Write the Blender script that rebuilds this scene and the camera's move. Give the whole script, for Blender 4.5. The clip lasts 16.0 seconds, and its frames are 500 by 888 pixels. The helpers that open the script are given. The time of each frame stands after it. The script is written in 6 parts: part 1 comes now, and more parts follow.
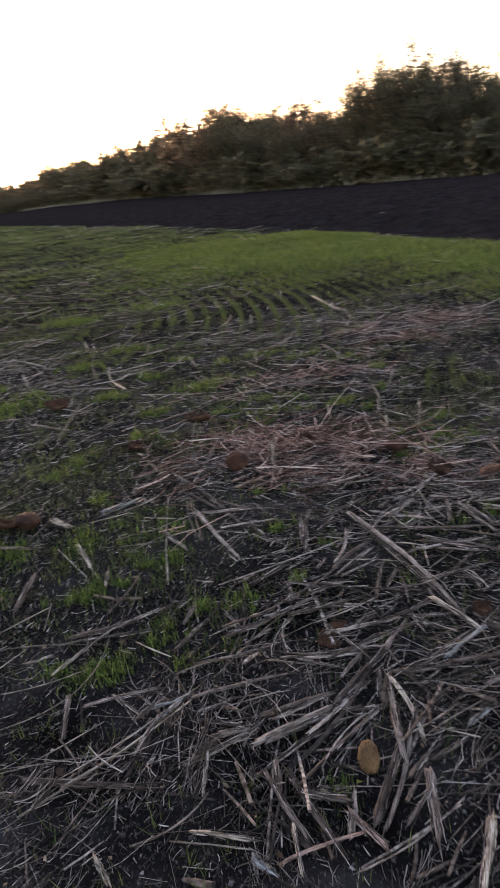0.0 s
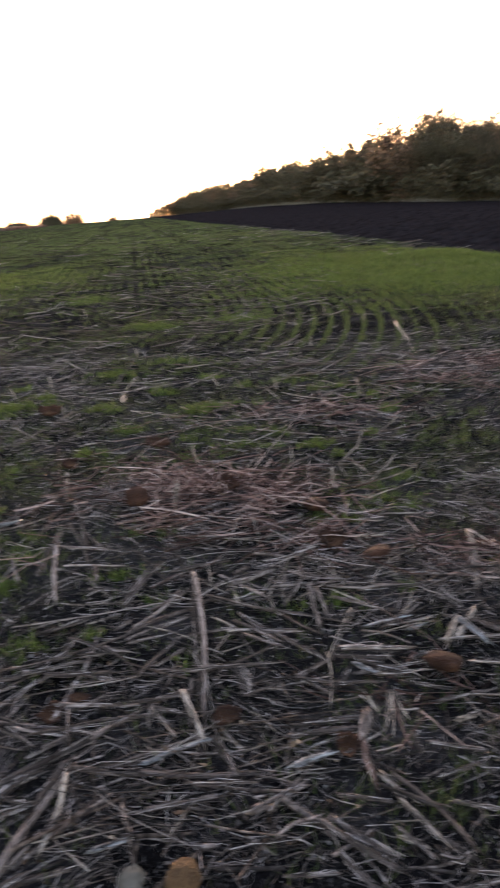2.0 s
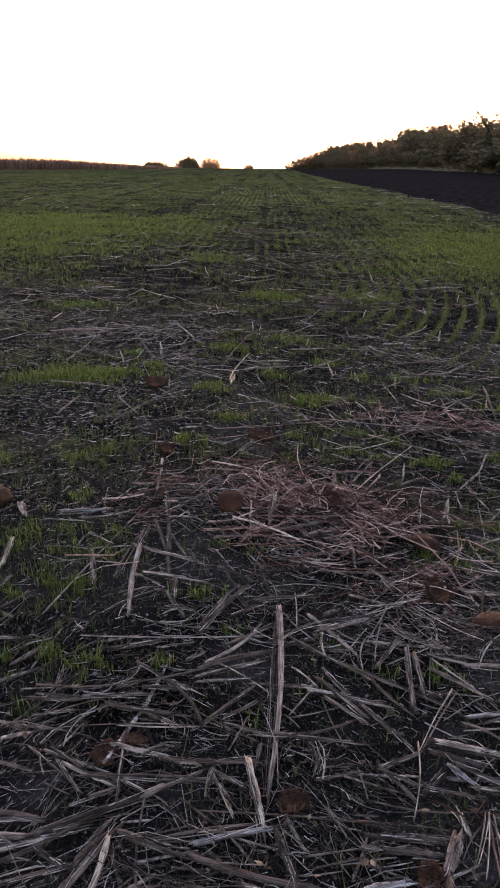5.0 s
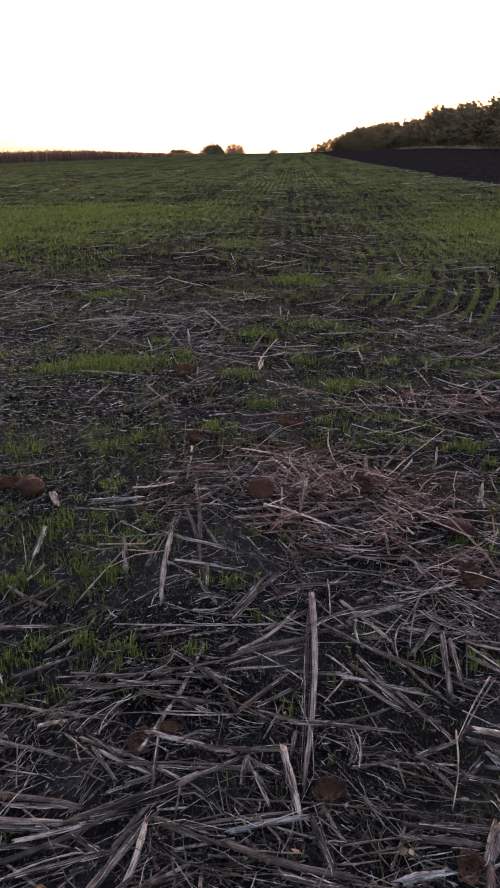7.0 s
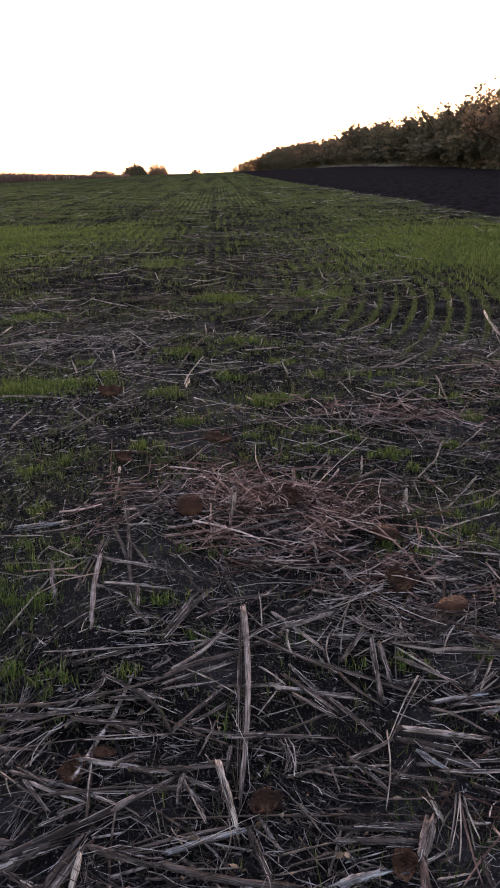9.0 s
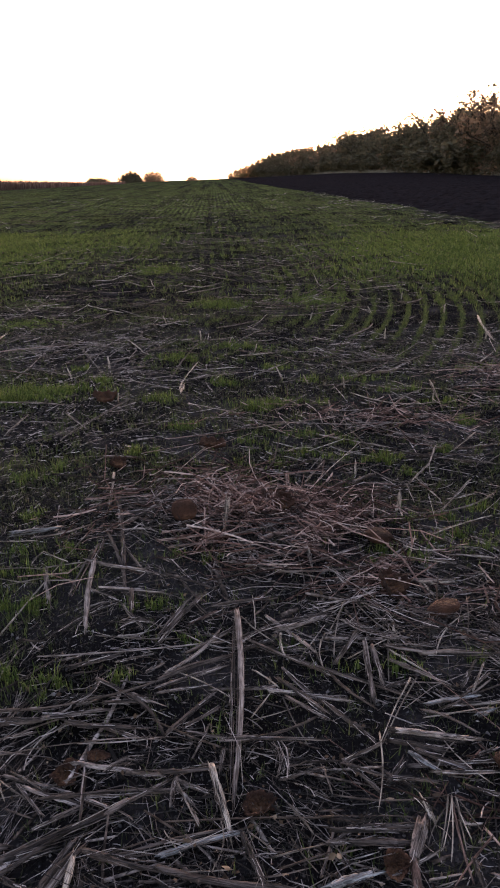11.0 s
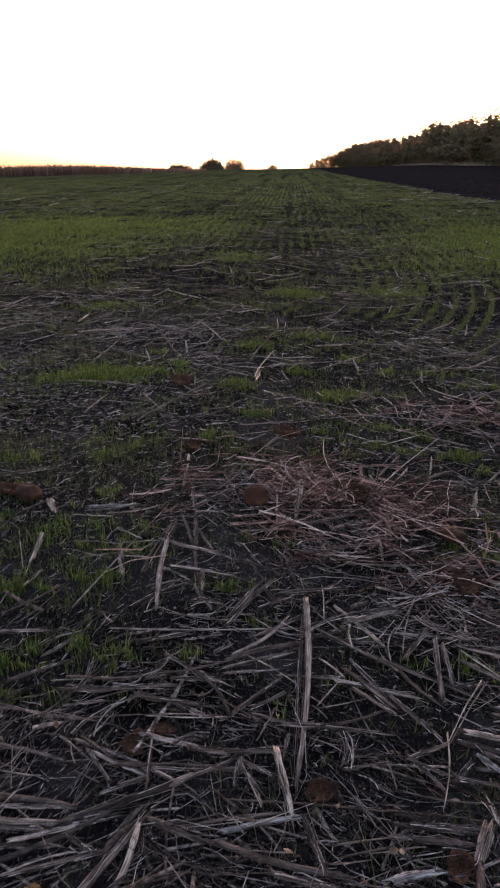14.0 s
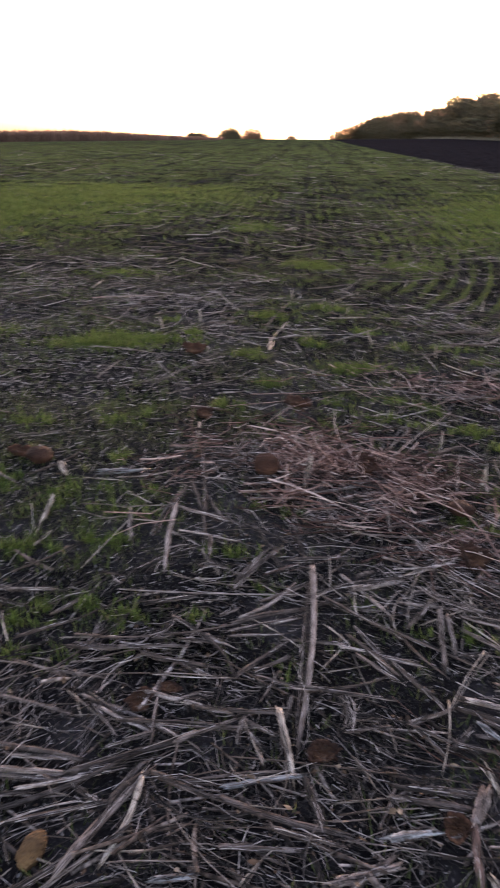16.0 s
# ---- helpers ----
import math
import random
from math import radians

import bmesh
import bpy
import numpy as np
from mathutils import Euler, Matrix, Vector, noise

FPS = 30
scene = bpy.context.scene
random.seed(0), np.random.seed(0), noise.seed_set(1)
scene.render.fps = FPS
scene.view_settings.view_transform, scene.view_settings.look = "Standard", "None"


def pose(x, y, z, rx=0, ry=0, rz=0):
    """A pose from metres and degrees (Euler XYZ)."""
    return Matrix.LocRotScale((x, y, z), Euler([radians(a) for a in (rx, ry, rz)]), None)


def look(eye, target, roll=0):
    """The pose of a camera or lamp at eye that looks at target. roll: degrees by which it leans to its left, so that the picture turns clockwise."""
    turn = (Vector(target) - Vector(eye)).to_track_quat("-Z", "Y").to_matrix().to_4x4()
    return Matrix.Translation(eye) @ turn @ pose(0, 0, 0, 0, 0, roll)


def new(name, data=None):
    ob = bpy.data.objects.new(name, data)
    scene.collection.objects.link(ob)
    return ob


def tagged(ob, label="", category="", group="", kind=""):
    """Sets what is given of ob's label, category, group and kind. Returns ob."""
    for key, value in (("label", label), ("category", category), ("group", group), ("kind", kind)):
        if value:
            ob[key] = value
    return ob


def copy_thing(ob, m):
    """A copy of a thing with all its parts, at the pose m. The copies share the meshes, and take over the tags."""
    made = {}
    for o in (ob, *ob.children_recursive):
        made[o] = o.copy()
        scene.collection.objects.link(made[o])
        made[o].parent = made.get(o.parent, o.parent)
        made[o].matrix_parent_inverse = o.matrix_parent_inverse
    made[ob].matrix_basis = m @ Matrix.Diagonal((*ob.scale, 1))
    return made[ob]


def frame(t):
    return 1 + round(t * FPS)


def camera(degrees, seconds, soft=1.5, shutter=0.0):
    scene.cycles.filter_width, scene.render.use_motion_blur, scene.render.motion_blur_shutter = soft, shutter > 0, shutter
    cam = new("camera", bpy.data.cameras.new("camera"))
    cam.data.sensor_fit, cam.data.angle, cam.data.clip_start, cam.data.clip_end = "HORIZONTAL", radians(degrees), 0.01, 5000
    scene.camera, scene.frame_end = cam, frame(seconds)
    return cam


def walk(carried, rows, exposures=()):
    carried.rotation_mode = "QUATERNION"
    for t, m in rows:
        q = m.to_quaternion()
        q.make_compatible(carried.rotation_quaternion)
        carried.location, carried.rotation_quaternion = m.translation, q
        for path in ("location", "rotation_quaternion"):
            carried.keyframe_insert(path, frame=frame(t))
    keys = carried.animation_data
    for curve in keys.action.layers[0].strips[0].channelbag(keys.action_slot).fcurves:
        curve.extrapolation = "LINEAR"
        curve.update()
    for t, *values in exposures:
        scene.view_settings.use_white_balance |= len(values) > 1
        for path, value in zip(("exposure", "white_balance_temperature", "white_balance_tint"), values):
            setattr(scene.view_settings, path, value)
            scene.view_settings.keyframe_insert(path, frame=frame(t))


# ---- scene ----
cam = camera(38.8, 16.0, soft=1.9, shutter=0.4)
PATH = [
    (0, (-1.227, -0.327, 1.415), (-0.502, 1.408, 0.734), -7.1),
    (0.1, (-1.169, -0.334, 1.397), (-0.494, 1.424, 0.722), -7.3),
    (0.3, (-1.019, -0.406, 1.353), (-0.172, 1.304, 0.753), -2.6),
    (0.5, (-0.852, -0.467, 1.4), (-0.085, 1.312, 0.902), -0.9),
    (0.7, (-0.765, -0.48, 1.429), (-0.149, 1.345, 0.892), -4.7),
    (1, (-0.601, -0.509, 1.421), (0.146, 1.25, 0.831), -5.5),
    (1.2, (-0.451, -0.508, 1.434), (0.326, 1.203, 0.751), -1.8),
    (1.5, (-0.26, -0.501, 1.447), (0.371, 1.244, 0.701), -3.8),
    (1.8, (-0.088, -0.448, 1.396), (0.371, 1.374, 0.71), -0.3),
    (2, (0.011, -0.458, 1.402), (0.259, 1.426, 0.777), -4.4),
    (2.2, (0.014, -0.453, 1.436), (0.16, 1.422, 0.757), -4.6),
    (2.5, (0.003, -0.37, 1.433), (0.18, 1.456, 0.637), -0.1),
    (2.7, (0.001, -0.282, 1.432), (0.205, 1.545, 0.647), 2.1),
    (3, (-0.027, -0.211, 1.467), (0.22, 1.577, 0.607), 1.4),
    (3.2, (-0.013, -0.165, 1.464), (0.124, 1.654, 0.644), -0.1),
    (3.5, (-0.007, -0.16, 1.505), (0.078, 1.686, 0.741), 0.4),
    (4, (0.006, -0.132, 1.519), (0.024, 1.75, 0.842), 0.4),
    (4.2, (0.006, -0.134, 1.515), (0.017, 1.741, 0.818), 1.0),
    (6.3, (0.005, -0.103, 1.509), (-0.085, 1.756, 0.777), -0.1),
    (6.5, (0.018, -0.105, 1.507), (-0.056, 1.758, 0.783), -0.6),
    (7, (0.004, -0.103, 1.503), (-0.114, 1.744, 0.744), -0.8),
    (7.5, (-0.01, -0.107, 1.504), (-0.147, 1.737, 0.742), -1.1),
    (8, (0.023, -0.108, 1.498), (-0.05, 1.748, 0.756), -1.4),
    (8.5, (0.042, -0.12, 1.504), (0.076, 1.747, 0.787), -1.3),
    (9, (0.046, -0.12, 1.503), (0.107, 1.746, 0.786), -1.6),
    (9.5, (0.053, -0.127, 1.506), (0.122, 1.739, 0.791), -1.9),
    (11.8, (0.059, -0.142, 1.5), (0.134, 1.741, 0.831), -1.5),
    (12, (0.051, -0.145, 1.502), (0.116, 1.745, 0.852), -0.7),
    (12.5, (0.039, -0.145, 1.498), (0.033, 1.734, 0.814), -0.8),
    (13, (0.031, -0.145, 1.498), (-0.021, 1.73, 0.804), -0.8),
    (13.5, (0.025, -0.136, 1.491), (-0.065, 1.735, 0.79), -0.8),
    (14, (0.015, -0.139, 1.492), (-0.098, 1.722, 0.769), -0.5),
    (14.5, (-0.008, -0.165, 1.485), (-0.244, 1.652, 0.682), 1.6),
    (15, (-0.024, -0.16, 1.472), (-0.351, 1.642, 0.668), 2.4),
    (15.5, (-0.026, -0.162, 1.469), (-0.367, 1.644, 0.681), 2.8),
    (16, (0.012, -0.151, 1.472), (-0.127, 1.681, 0.681), 0.8),
]
# the phone's exposure and white balance along the walk
LIGHT = [(t, stop + 0.70, 5890, 20 if t < 4.1 else 28) for t, stop in ((0.0, 2.68), (0.5, 2.58), (1.0, 1.9), (1.5, 2.55), (2.0, 2.75), (2.5, 2.42), (3.0, 3.1), (3.5, 3.5), (4.0, 2.65), (4.2, 2.52), (6.5, 2.45), (9.0, 2.43), (12.5, 2.13), (14.0, 2.15), (15.0, 2.72), (16.0, 2.8))]
walk(cam, [(t, look(eye, target, roll)) for t, eye, target, roll in PATH], LIGHT)

# ==== world, sun, exposure ====
SUN_AZ, SUN_EL = 9.0, 2.6
world = bpy.data.worlds.new("world")
scene.world = world
world.use_nodes = True
wn, wl = world.node_tree.nodes, world.node_tree.links
wn.clear()
sky = wn.new("ShaderNodeTexSky")
sky.sky_type, sky.sun_disc = "NISHITA", False
sky.sun_elevation, sky.sun_rotation = radians(SUN_EL), radians(SUN_AZ)
sky.altitude, sky.air_density, sky.dust_density, sky.ozone_density = 120, 1.0, 2.7, 0.6
wbg, wout = wn.new("ShaderNodeBackground"), wn.new("ShaderNodeOutputWorld")
wbg.inputs["Strength"].default_value = 0.12
# thin evening haze pales the sky's colours
haze = wn.new("ShaderNodeHueSaturation")
haze.inputs["Saturation"].default_value = 0.82
wl.new(sky.outputs[0], haze.inputs["Color"])
wl.new(haze.outputs[0], wbg.inputs[0])
wl.new(wbg.outputs[0], wout.inputs[0])
sun = new("sun", bpy.data.lights.new("sun", "SUN"))
sun.data.energy, sun.data.angle, sun.data.color = 0.08, radians(20), (1.0, 0.78, 0.55)
sun_dir = Vector((math.sin(radians(SUN_AZ)) * math.cos(radians(SUN_EL)), math.cos(radians(SUN_AZ)) * math.cos(radians(SUN_EL)), math.sin(radians(SUN_EL))))
sun.matrix_world = look(tuple(sun_dir * 60), (0, 0, 0))

# ==== helpers of this scene ====
rng = np.random.default_rng(7)


def hash2(ix, iy, seed):
    v = np.sin(ix * 127.1 + iy * 311.7 + seed * 74.7) * 43758.5453
    return v - np.floor(v)


def vnoise(x, y, seed=0):
    """Smooth value noise from 0 to 1 on arrays."""
    x, y = np.asarray(x, float), np.asarray(y, float)
    ix, iy = np.floor(x), np.floor(y)
    fx, fy = x - ix, y - iy
    fx, fy = fx * fx * (3 - 2 * fx), fy * fy * (3 - 2 * fy)
    a, b = hash2(ix, iy, seed), hash2(ix + 1, iy, seed)
    c, d = hash2(ix, iy + 1, seed), hash2(ix + 1, iy + 1, seed)
    return (a * (1 - fx) + b * fx) * (1 - fy) + (c * (1 - fx) + d * fx) * fy


def fbm(x, y, seed=0, octaves=4):
    total, weight, amp = 0.0, 0.0, 1.0
    for k in range(octaves):
        total, weight = total + amp * vnoise(x * 2**k, y * 2**k, seed + 13 * k), weight + amp
        amp *= 0.55
    return total / weight


def smooth(a, b, v):
    t = np.clip((np.asarray(v, float) - a) / (b - a), 0, 1)
    return t * t * (3 - 2 * t)


def edge_x(y):
    """Where the sown field ends and the ploughed strip begins."""
    y = np.asarray(y, float)
    return 6.45 - 0.02 * np.clip(y, -10, 90) + 0.25 * (vnoise(y * 0.35, y * 0, 5) - 0.5)


def belt_x(y):
    """The windbreak's line, which draws in far away."""
    return 31.0 - 0.05 * max(0.0, y - 200)

# chaff mounds: x, y, half width, half depth, height
MOUNDS = [(0.16, 2.52, 0.55, 0.34, 0.06), (2.3, 4.4, 0.7, 0.45, 0.05), (-1.5, 5.55, 1.2, 0.35, 0.017), (0.5, 1.75, 0.4, 0.25, 0.03),
          (0.45, 0.95, 0.3, 0.3, 0.02), (-0.65, 1.25, 0.35, 0.22, 0.03), (1.1, 1.5, 0.45, 0.35, 0.03), (0.9, 3.75, 0.6, 0.25, 0.015)]


def mound(x, y):
    z = 0.0
    for mx, my, a, b, hh in MOUNDS:
        z = z + hh * np.exp(-((x - mx) / a) ** 2 - ((y - my) / b) ** 2)
    return z


def dip(x, y):
    """How far the ploughed strip sinks towards the near part of the windbreak."""
    return 0.024 * np.clip(np.asarray(x, float) - 6.5, 0, 30) * (1 - smooth(45, 115, y))


def base_h(x, y):
    x, y = np.asarray(x, float), np.asarray(y, float)
    yp = np.maximum(y, 0)
    z = np.where(y > 0, 0.42 * (1 - np.exp(-yp / 5.8)), 0.0724 * np.maximum(y, -8))
    far = smooth(1.5, 2.6, y)
    z = z + 0.0062 * np.clip(y - 8, 0, 142) + (1 - far) * 0.084 * np.tanh(x / 3) * np.exp(-yp / 7) - far * 0.062 * np.tanh((x - 0.15) / 0.6) * np.exp(-np.maximum(yp - 2.5, 0) / 8)
    z = z - 0.02 * np.clip(-x - 14, 0, 60)
    z = z - dip(x, y) + np.clip(x - 6, 0, 60) * (0.013 + 0.00008 * np.clip(y, 0, 170))
    return z


def field_h(x, y):
    """Height of the sown field's soil."""
    x, y = np.asarray(x, float), np.asarray(y, float)
    near = np.exp(-np.hypot(x, y - 3) / 9)
    z = base_h(x, y) + 0.2 * mound(x, y)
    z = z + near * (0.03 * (fbm(x * 2.2, y * 2.2, 1) - 0.5) + 0.025 * (fbm(x * 9, y * 9, 2, 3) - 0.5))
    z = z + smooth(8, 14, y) * (1 - smooth(40, 60, y)) * 0.07 * (fbm(x * 0.9, y * 0.9, 4, 3) - 0.5)
    z = z + smooth(8, 12, y) * (1 - smooth(30, 45, y)) * 0.07 * (fbm(x * 2.3, y * 2.3, 6, 2) - 0.5)
    return z + (1 - near) * 0.10 * (fbm(x * 0.25, y * 0.25, 3, 3) - 0.5)


def mesh_from(name, verts, faces, smooth_shade=False):
    """A mesh from arrays: verts (n, 3) and faces, a list of (m, k) index arrays."""
    me = bpy.data.meshes.new(name)
    faces = [np.asarray(f, np.int64) for f in faces if len(f)]
    loops = np.concatenate([f.ravel() for f in faces])
    sizes = np.concatenate([np.full(len(f), f.shape[1]) for f in faces])
    me.vertices.add(len(verts))
    me.vertices.foreach_set("co", np.asarray(verts, np.float32).ravel())
    me.loops.add(len(loops))
    me.loops.foreach_set("vertex_index", loops.astype(np.int32))
    me.polygons.add(len(sizes))
    me.polygons.foreach_set("loop_start", (np.cumsum(sizes) - sizes).astype(np.int32))
    me.update(calc_edges=True)
    me.validate()
    if smooth_shade:
        me.polygons.foreach_set("use_smooth", np.ones(len(me.polygons), bool))
    return me


def put(name, me, material, parent=None, m=None):
    if material and not me.materials:
        me.materials.append(material)
    ob = new(name, me)
    if parent:
        ob.parent = parent
    if m is not None:
        ob.matrix_basis = m
    return ob


def grid_mesh(name, xs, ys, height):
    gx, gy = np.meshgrid(xs, ys)
    v = np.stack([gx.ravel(), gy.ravel(), height(gx, gy).ravel()], 1)
    nx, ny = len(xs), len(ys)
    i = (np.arange(ny - 1)[:, None] * nx + np.arange(nx - 1)[None]).ravel()
    return mesh_from(name, v, [np.stack([i, i + 1, i + nx + 1, i + nx], 1)], True)


def graded(*spans):
    """Coordinates of a graded grid from (start, end, step) spans."""
    out = [np.arange(a, b, s) for a, b, s in spans]
    return np.concatenate(out + [[spans[-1][1]]])


# drill rows: spacing and offset
ROW, FIRST = 0.165, 0.135

# ==== materials ====
def material(name, rough=0.85):
    m = bpy.data.materials.new(name)
    m.use_nodes = True
    n, l = m.node_tree.nodes, m.node_tree.links
    b = n["Principled BSDF"]
    b.inputs["Roughness"].default_value = rough
    b.inputs["Specular IOR Level"].default_value = 0.25
    return m, n, l, b


def ramp(n, l, value, stops):
    r = n.new("ShaderNodeValToRGB")
    while len(r.color_ramp.elements) < len(stops):
        r.color_ramp.elements.new(0.5)
    for e, (p, c) in zip(r.color_ramp.elements, stops):
        e.position, e.color = p, (*c, 1)
    l.new(value, r.inputs[0])
    return r.outputs[0]


def noise_node(n, l, scale, detail=5, coords=None, stretch=None):
    t = n.new("ShaderNodeTexNoise")
    t.inputs["Scale"].default_value, t.inputs["Detail"].default_value = scale, detail
    src = coords or n.new("ShaderNodeTexCoord").outputs["Object"]
    if stretch:
        mp = n.new("ShaderNodeMapping")
        mp.inputs["Scale"].default_value = stretch
        l.new(src, mp.inputs[0])
        src = mp.outputs[0]
    l.new(src, t.inputs["Vector"])
    return t.outputs[0]


def mix(n, l, fac, a, b, mode="MIX"):
    x = n.new("ShaderNodeMix")
    x.data_type, x.blend_type = "RGBA", mode
    for s, v in ((x.inputs[0], fac), (x.inputs[6], a), (x.inputs[7], b)):
        if hasattr(v, "is_linked"):
            l.new(v, s)
        else:
            s.default_value = v if isinstance(v, float) else (*v, 1)
    return x.outputs[2]


def bump(n, l, b, height, strength, distance):
    k = n.new("ShaderNodeBump")
    k.inputs["Strength"].default_value, k.inputs["Distance"].default_value = strength, distance
    l.new(height, k.inputs["Height"])
    l.new(k.outputs[0], b.inputs["Normal"])


def soil_material(name, dark, light, litter=None):
    m, n, l, b = material(name, 1.0)
    b.inputs["Specular IOR Level"].default_value = 0.0
    c = n.new("ShaderNodeTexCoord").outputs["Object"]
    col = ramp(n, l, noise_node(n, l, 3.0, 8, c), [(0.3, dark), (0.7, light)])
    grain = noise_node(n, l, 90.0, 4, c)
    col = mix(n, l, 0.6, col, ramp(n, l, grain, [(0.35, (0.35, 0.35, 0.35)), (0.65, (1.0, 1.0, 1.0))]), "MULTIPLY")
    if litter:
        flecks = ramp(n, l, noise_node(n, l, 70.0, 3, c, (1.0, 0.25, 1.0)), [(0.58, (0, 0, 0)), (0.66, (1, 1, 1))])
        patch = ramp(n, l, noise_node(n, l, 0.9, 4, c), [(0.35, (0, 0, 0)), (0.65, (1, 1, 1))])
        col = mix(n, l, mix(n, l, 1.0, flecks, patch, "MULTIPLY"), col, litter)
    l.new(col, b.inputs["Base Color"])
    bump(n, l, b, noise_node(n, l, 45.0, 6, c), 0.8, 0.02)
    return m


def far_field_material():
    """Field soil with the distant seedlings and litter, in patches."""
    m, n, l, b = material("field_soil", 1.0)
    b.inputs["Specular IOR Level"].default_value = 0.0
    c = n.new("ShaderNodeTexCoord").outputs["Object"]
    soil = ramp(n, l, noise_node(n, l, 3.0, 8, c), [(0.35, (0.0060, 0.0053, 0.0057)), (0.53, (0.0165, 0.0145, 0.0158)), (0.70, (0.054, 0.0480, 0.0522))])
    soil = mix(n, l, 0.55, soil, ramp(n, l, noise_node(n, l, 90.0, 4, c), [(0.35, (0.35, 0.35, 0.35)), (0.65, (1, 1, 1))]), "MULTIPLY")
    flecks = ramp(n, l, noise_node(n, l, 170.0, 3, c, (1.0, 0.4, 1.0)), [(0.60, (0, 0, 0)), (0.70, (1, 1, 1))])
    col = mix(n, l, flecks, soil, (0.10, 0.088, 0.085))
    # seedlings beyond the reach of single blades: rows and patches of green
    away = n.new("ShaderNodeVectorMath")
    away.operation = "LENGTH"
    l.new(c, away.inputs[0])
    reach = n.new("ShaderNodeMapRange")
    reach.inputs["From Min"].default_value, reach.inputs["From Max"].default_value = 8, 26
    l.new(away.outputs[1], reach.inputs[0])
    patch = ramp(n, l, noise_node(n, l, 0.45, 6, c, (1.0, 0.45, 1.0)), [(0.36, (0.6, 0.6, 0.6)), (0.56, (1, 1, 1))])
    clump = ramp(n, l, noise_node(n, l, 2.4, 7, c, (1.0, 0.5, 1.0)), [(0.40, (0.15, 0.15, 0.15)), (0.53, (1, 1, 1))])
    # the drill rows run along y, with wider wheel gaps here and there
    wave = n.new("ShaderNodeTexWave")
    wave.wave_profile = "SIN"
    wave.inputs["Scale"].default_value = 0.314 / ROW
    wave.inputs["Distortion"].default_value, wave.inputs["Detail"].default_value, wave.inputs["Detail Scale"].default_value = 0.7, 2, 0.6
    l.new(c, wave.inputs["Vector"])
    rows = ramp(n, l, wave.outputs["Fac"], [(0.30, (0.25, 0.25, 0.25)), (0.65, (1, 1, 1))])
    drill = ramp(n, l, noise_node(n, l, 1.3, 3, c, (1.0, 0.015, 0.0)), [(0.40, (0.3, 0.3, 0.3)), (0.48, (1, 1, 1))])
    drill = mix(n, l, 1.0, drill, rows, "MULTIPLY")
    cover = mix(n, l, 1.0, mix(n, l, 1.0, patch, clump, "MULTIPLY"), drill, "MULTIPLY")
    # wheel tracks that cross the headland
    lines = ramp(n, l, noise_node(n, l, 0.8, 4, c, (0.06, 1.0, 0.0)), [(0.38, (0.65, 0.65, 0.65)), (0.46, (1, 1, 1))])
    cover = mix(n, l, 1.0, cover, lines, "MULTIPLY")
    cover = mix(n, l, reach.outputs[0], (0, 0, 0), cover)
    green = ramp(n, l, noise_node(n, l, 1.3, 6, c), [(0.3, (0.082, 0.108, 0.033)), (0.7, (0.165, 0.200, 0.066))])
    straw = ramp(n, l, noise_node(n, l, 5.0, 8, c, (0.4, 1.0, 1.0)), [(0.62, (0, 0, 0)), (0.72, (1, 1, 1))])
    col = mix(n, l, cover, col, green)
    col = mix(n, l, mix(n, l, 1.0, straw, reach.outputs[0], "MULTIPLY"), col, (0.16, 0.135, 0.10))
    l.new(col, b.inputs["Base Color"])
    bump(n, l, b, noise_node(n, l, 45.0, 6, c), 0.8, 0.02)
    return m


def island_material(name, stops, rough=0.8, stretch=None, object_random=False, translucent=0.0):
    """Colour by piece, with a grain along it."""
    m, n, l, b = material(name, rough)
    if object_random:
        rnd = n.new("ShaderNodeObjectInfo").outputs["Random"]
    else:
        rnd = n.new("ShaderNodeNewGeometry").outputs["Random Per Island"]
    col = ramp(n, l, rnd, stops)
    g = noise_node(n, l, 60.0, 4, None, stretch)
    grain = [(0.40, (0.16, 0.145, 0.135)), (0.50, (0.72, 0.70, 0.68)), (0.60, (1.25, 1.25, 1.25))] if stretch else [(0.34, (0.28, 0.26, 0.25)), (0.62, (1.0, 1.0, 1.0))]
    col = mix(n, l, 0.85, col, ramp(n, l, g, grain), "MULTIPLY")
    if stretch:
        stain = noise_node(n, l, 22.0, 3)
        col = mix(n, l, 0.7, col, ramp(n, l, stain, [(0.38, (0.36, 0.29, 0.24)), (0.56, (1.08, 1.04, 1.0))]), "MULTIPLY")
        bump(n, l, b, g, 0.6, 0.004)
    l.new(col, b.inputs["Base Color"])
    if translucent:
        t = n.new("ShaderNodeBsdfTranslucent")
        l.new(col, t.inputs[0])
        s = n.new("ShaderNodeMixShader")
        s.inputs[0].default_value = translucent
        l.new(b.outputs[0], s.inputs[1])
        l.new(t.outputs[0], s.inputs[2])
        l.new(s.outputs[0], n["Material Output"].inputs[0])
    return m


M_FIELD = far_field_material()
M_CRUMB = island_material("soil_crumb", [(0.0, (0.010, 0.009, 0.0095)), (0.6, (0.045, 0.041, 0.043)), (0.85, (0.12, 0.108, 0.114)), (1.0, (0.30, 0.276, 0.28))], 1.0)
M_PLOUGH = soil_material("ploughed_soil", (0.0125, 0.0106, 0.012), (0.031, 0.0264, 0.0295))
M_STRAW = island_material("straw", [(0.0, (0.00985, 0.00818, 0.00781)), (0.40, (0.0709, 0.0596, 0.0593)), (0.58, (0.153, 0.114, 0.1)), (0.80, (0.355, 0.298, 0.292)), (0.92, (0.552, 0.471, 0.463)), (1.0, (0.788, 0.683, 0.688))])
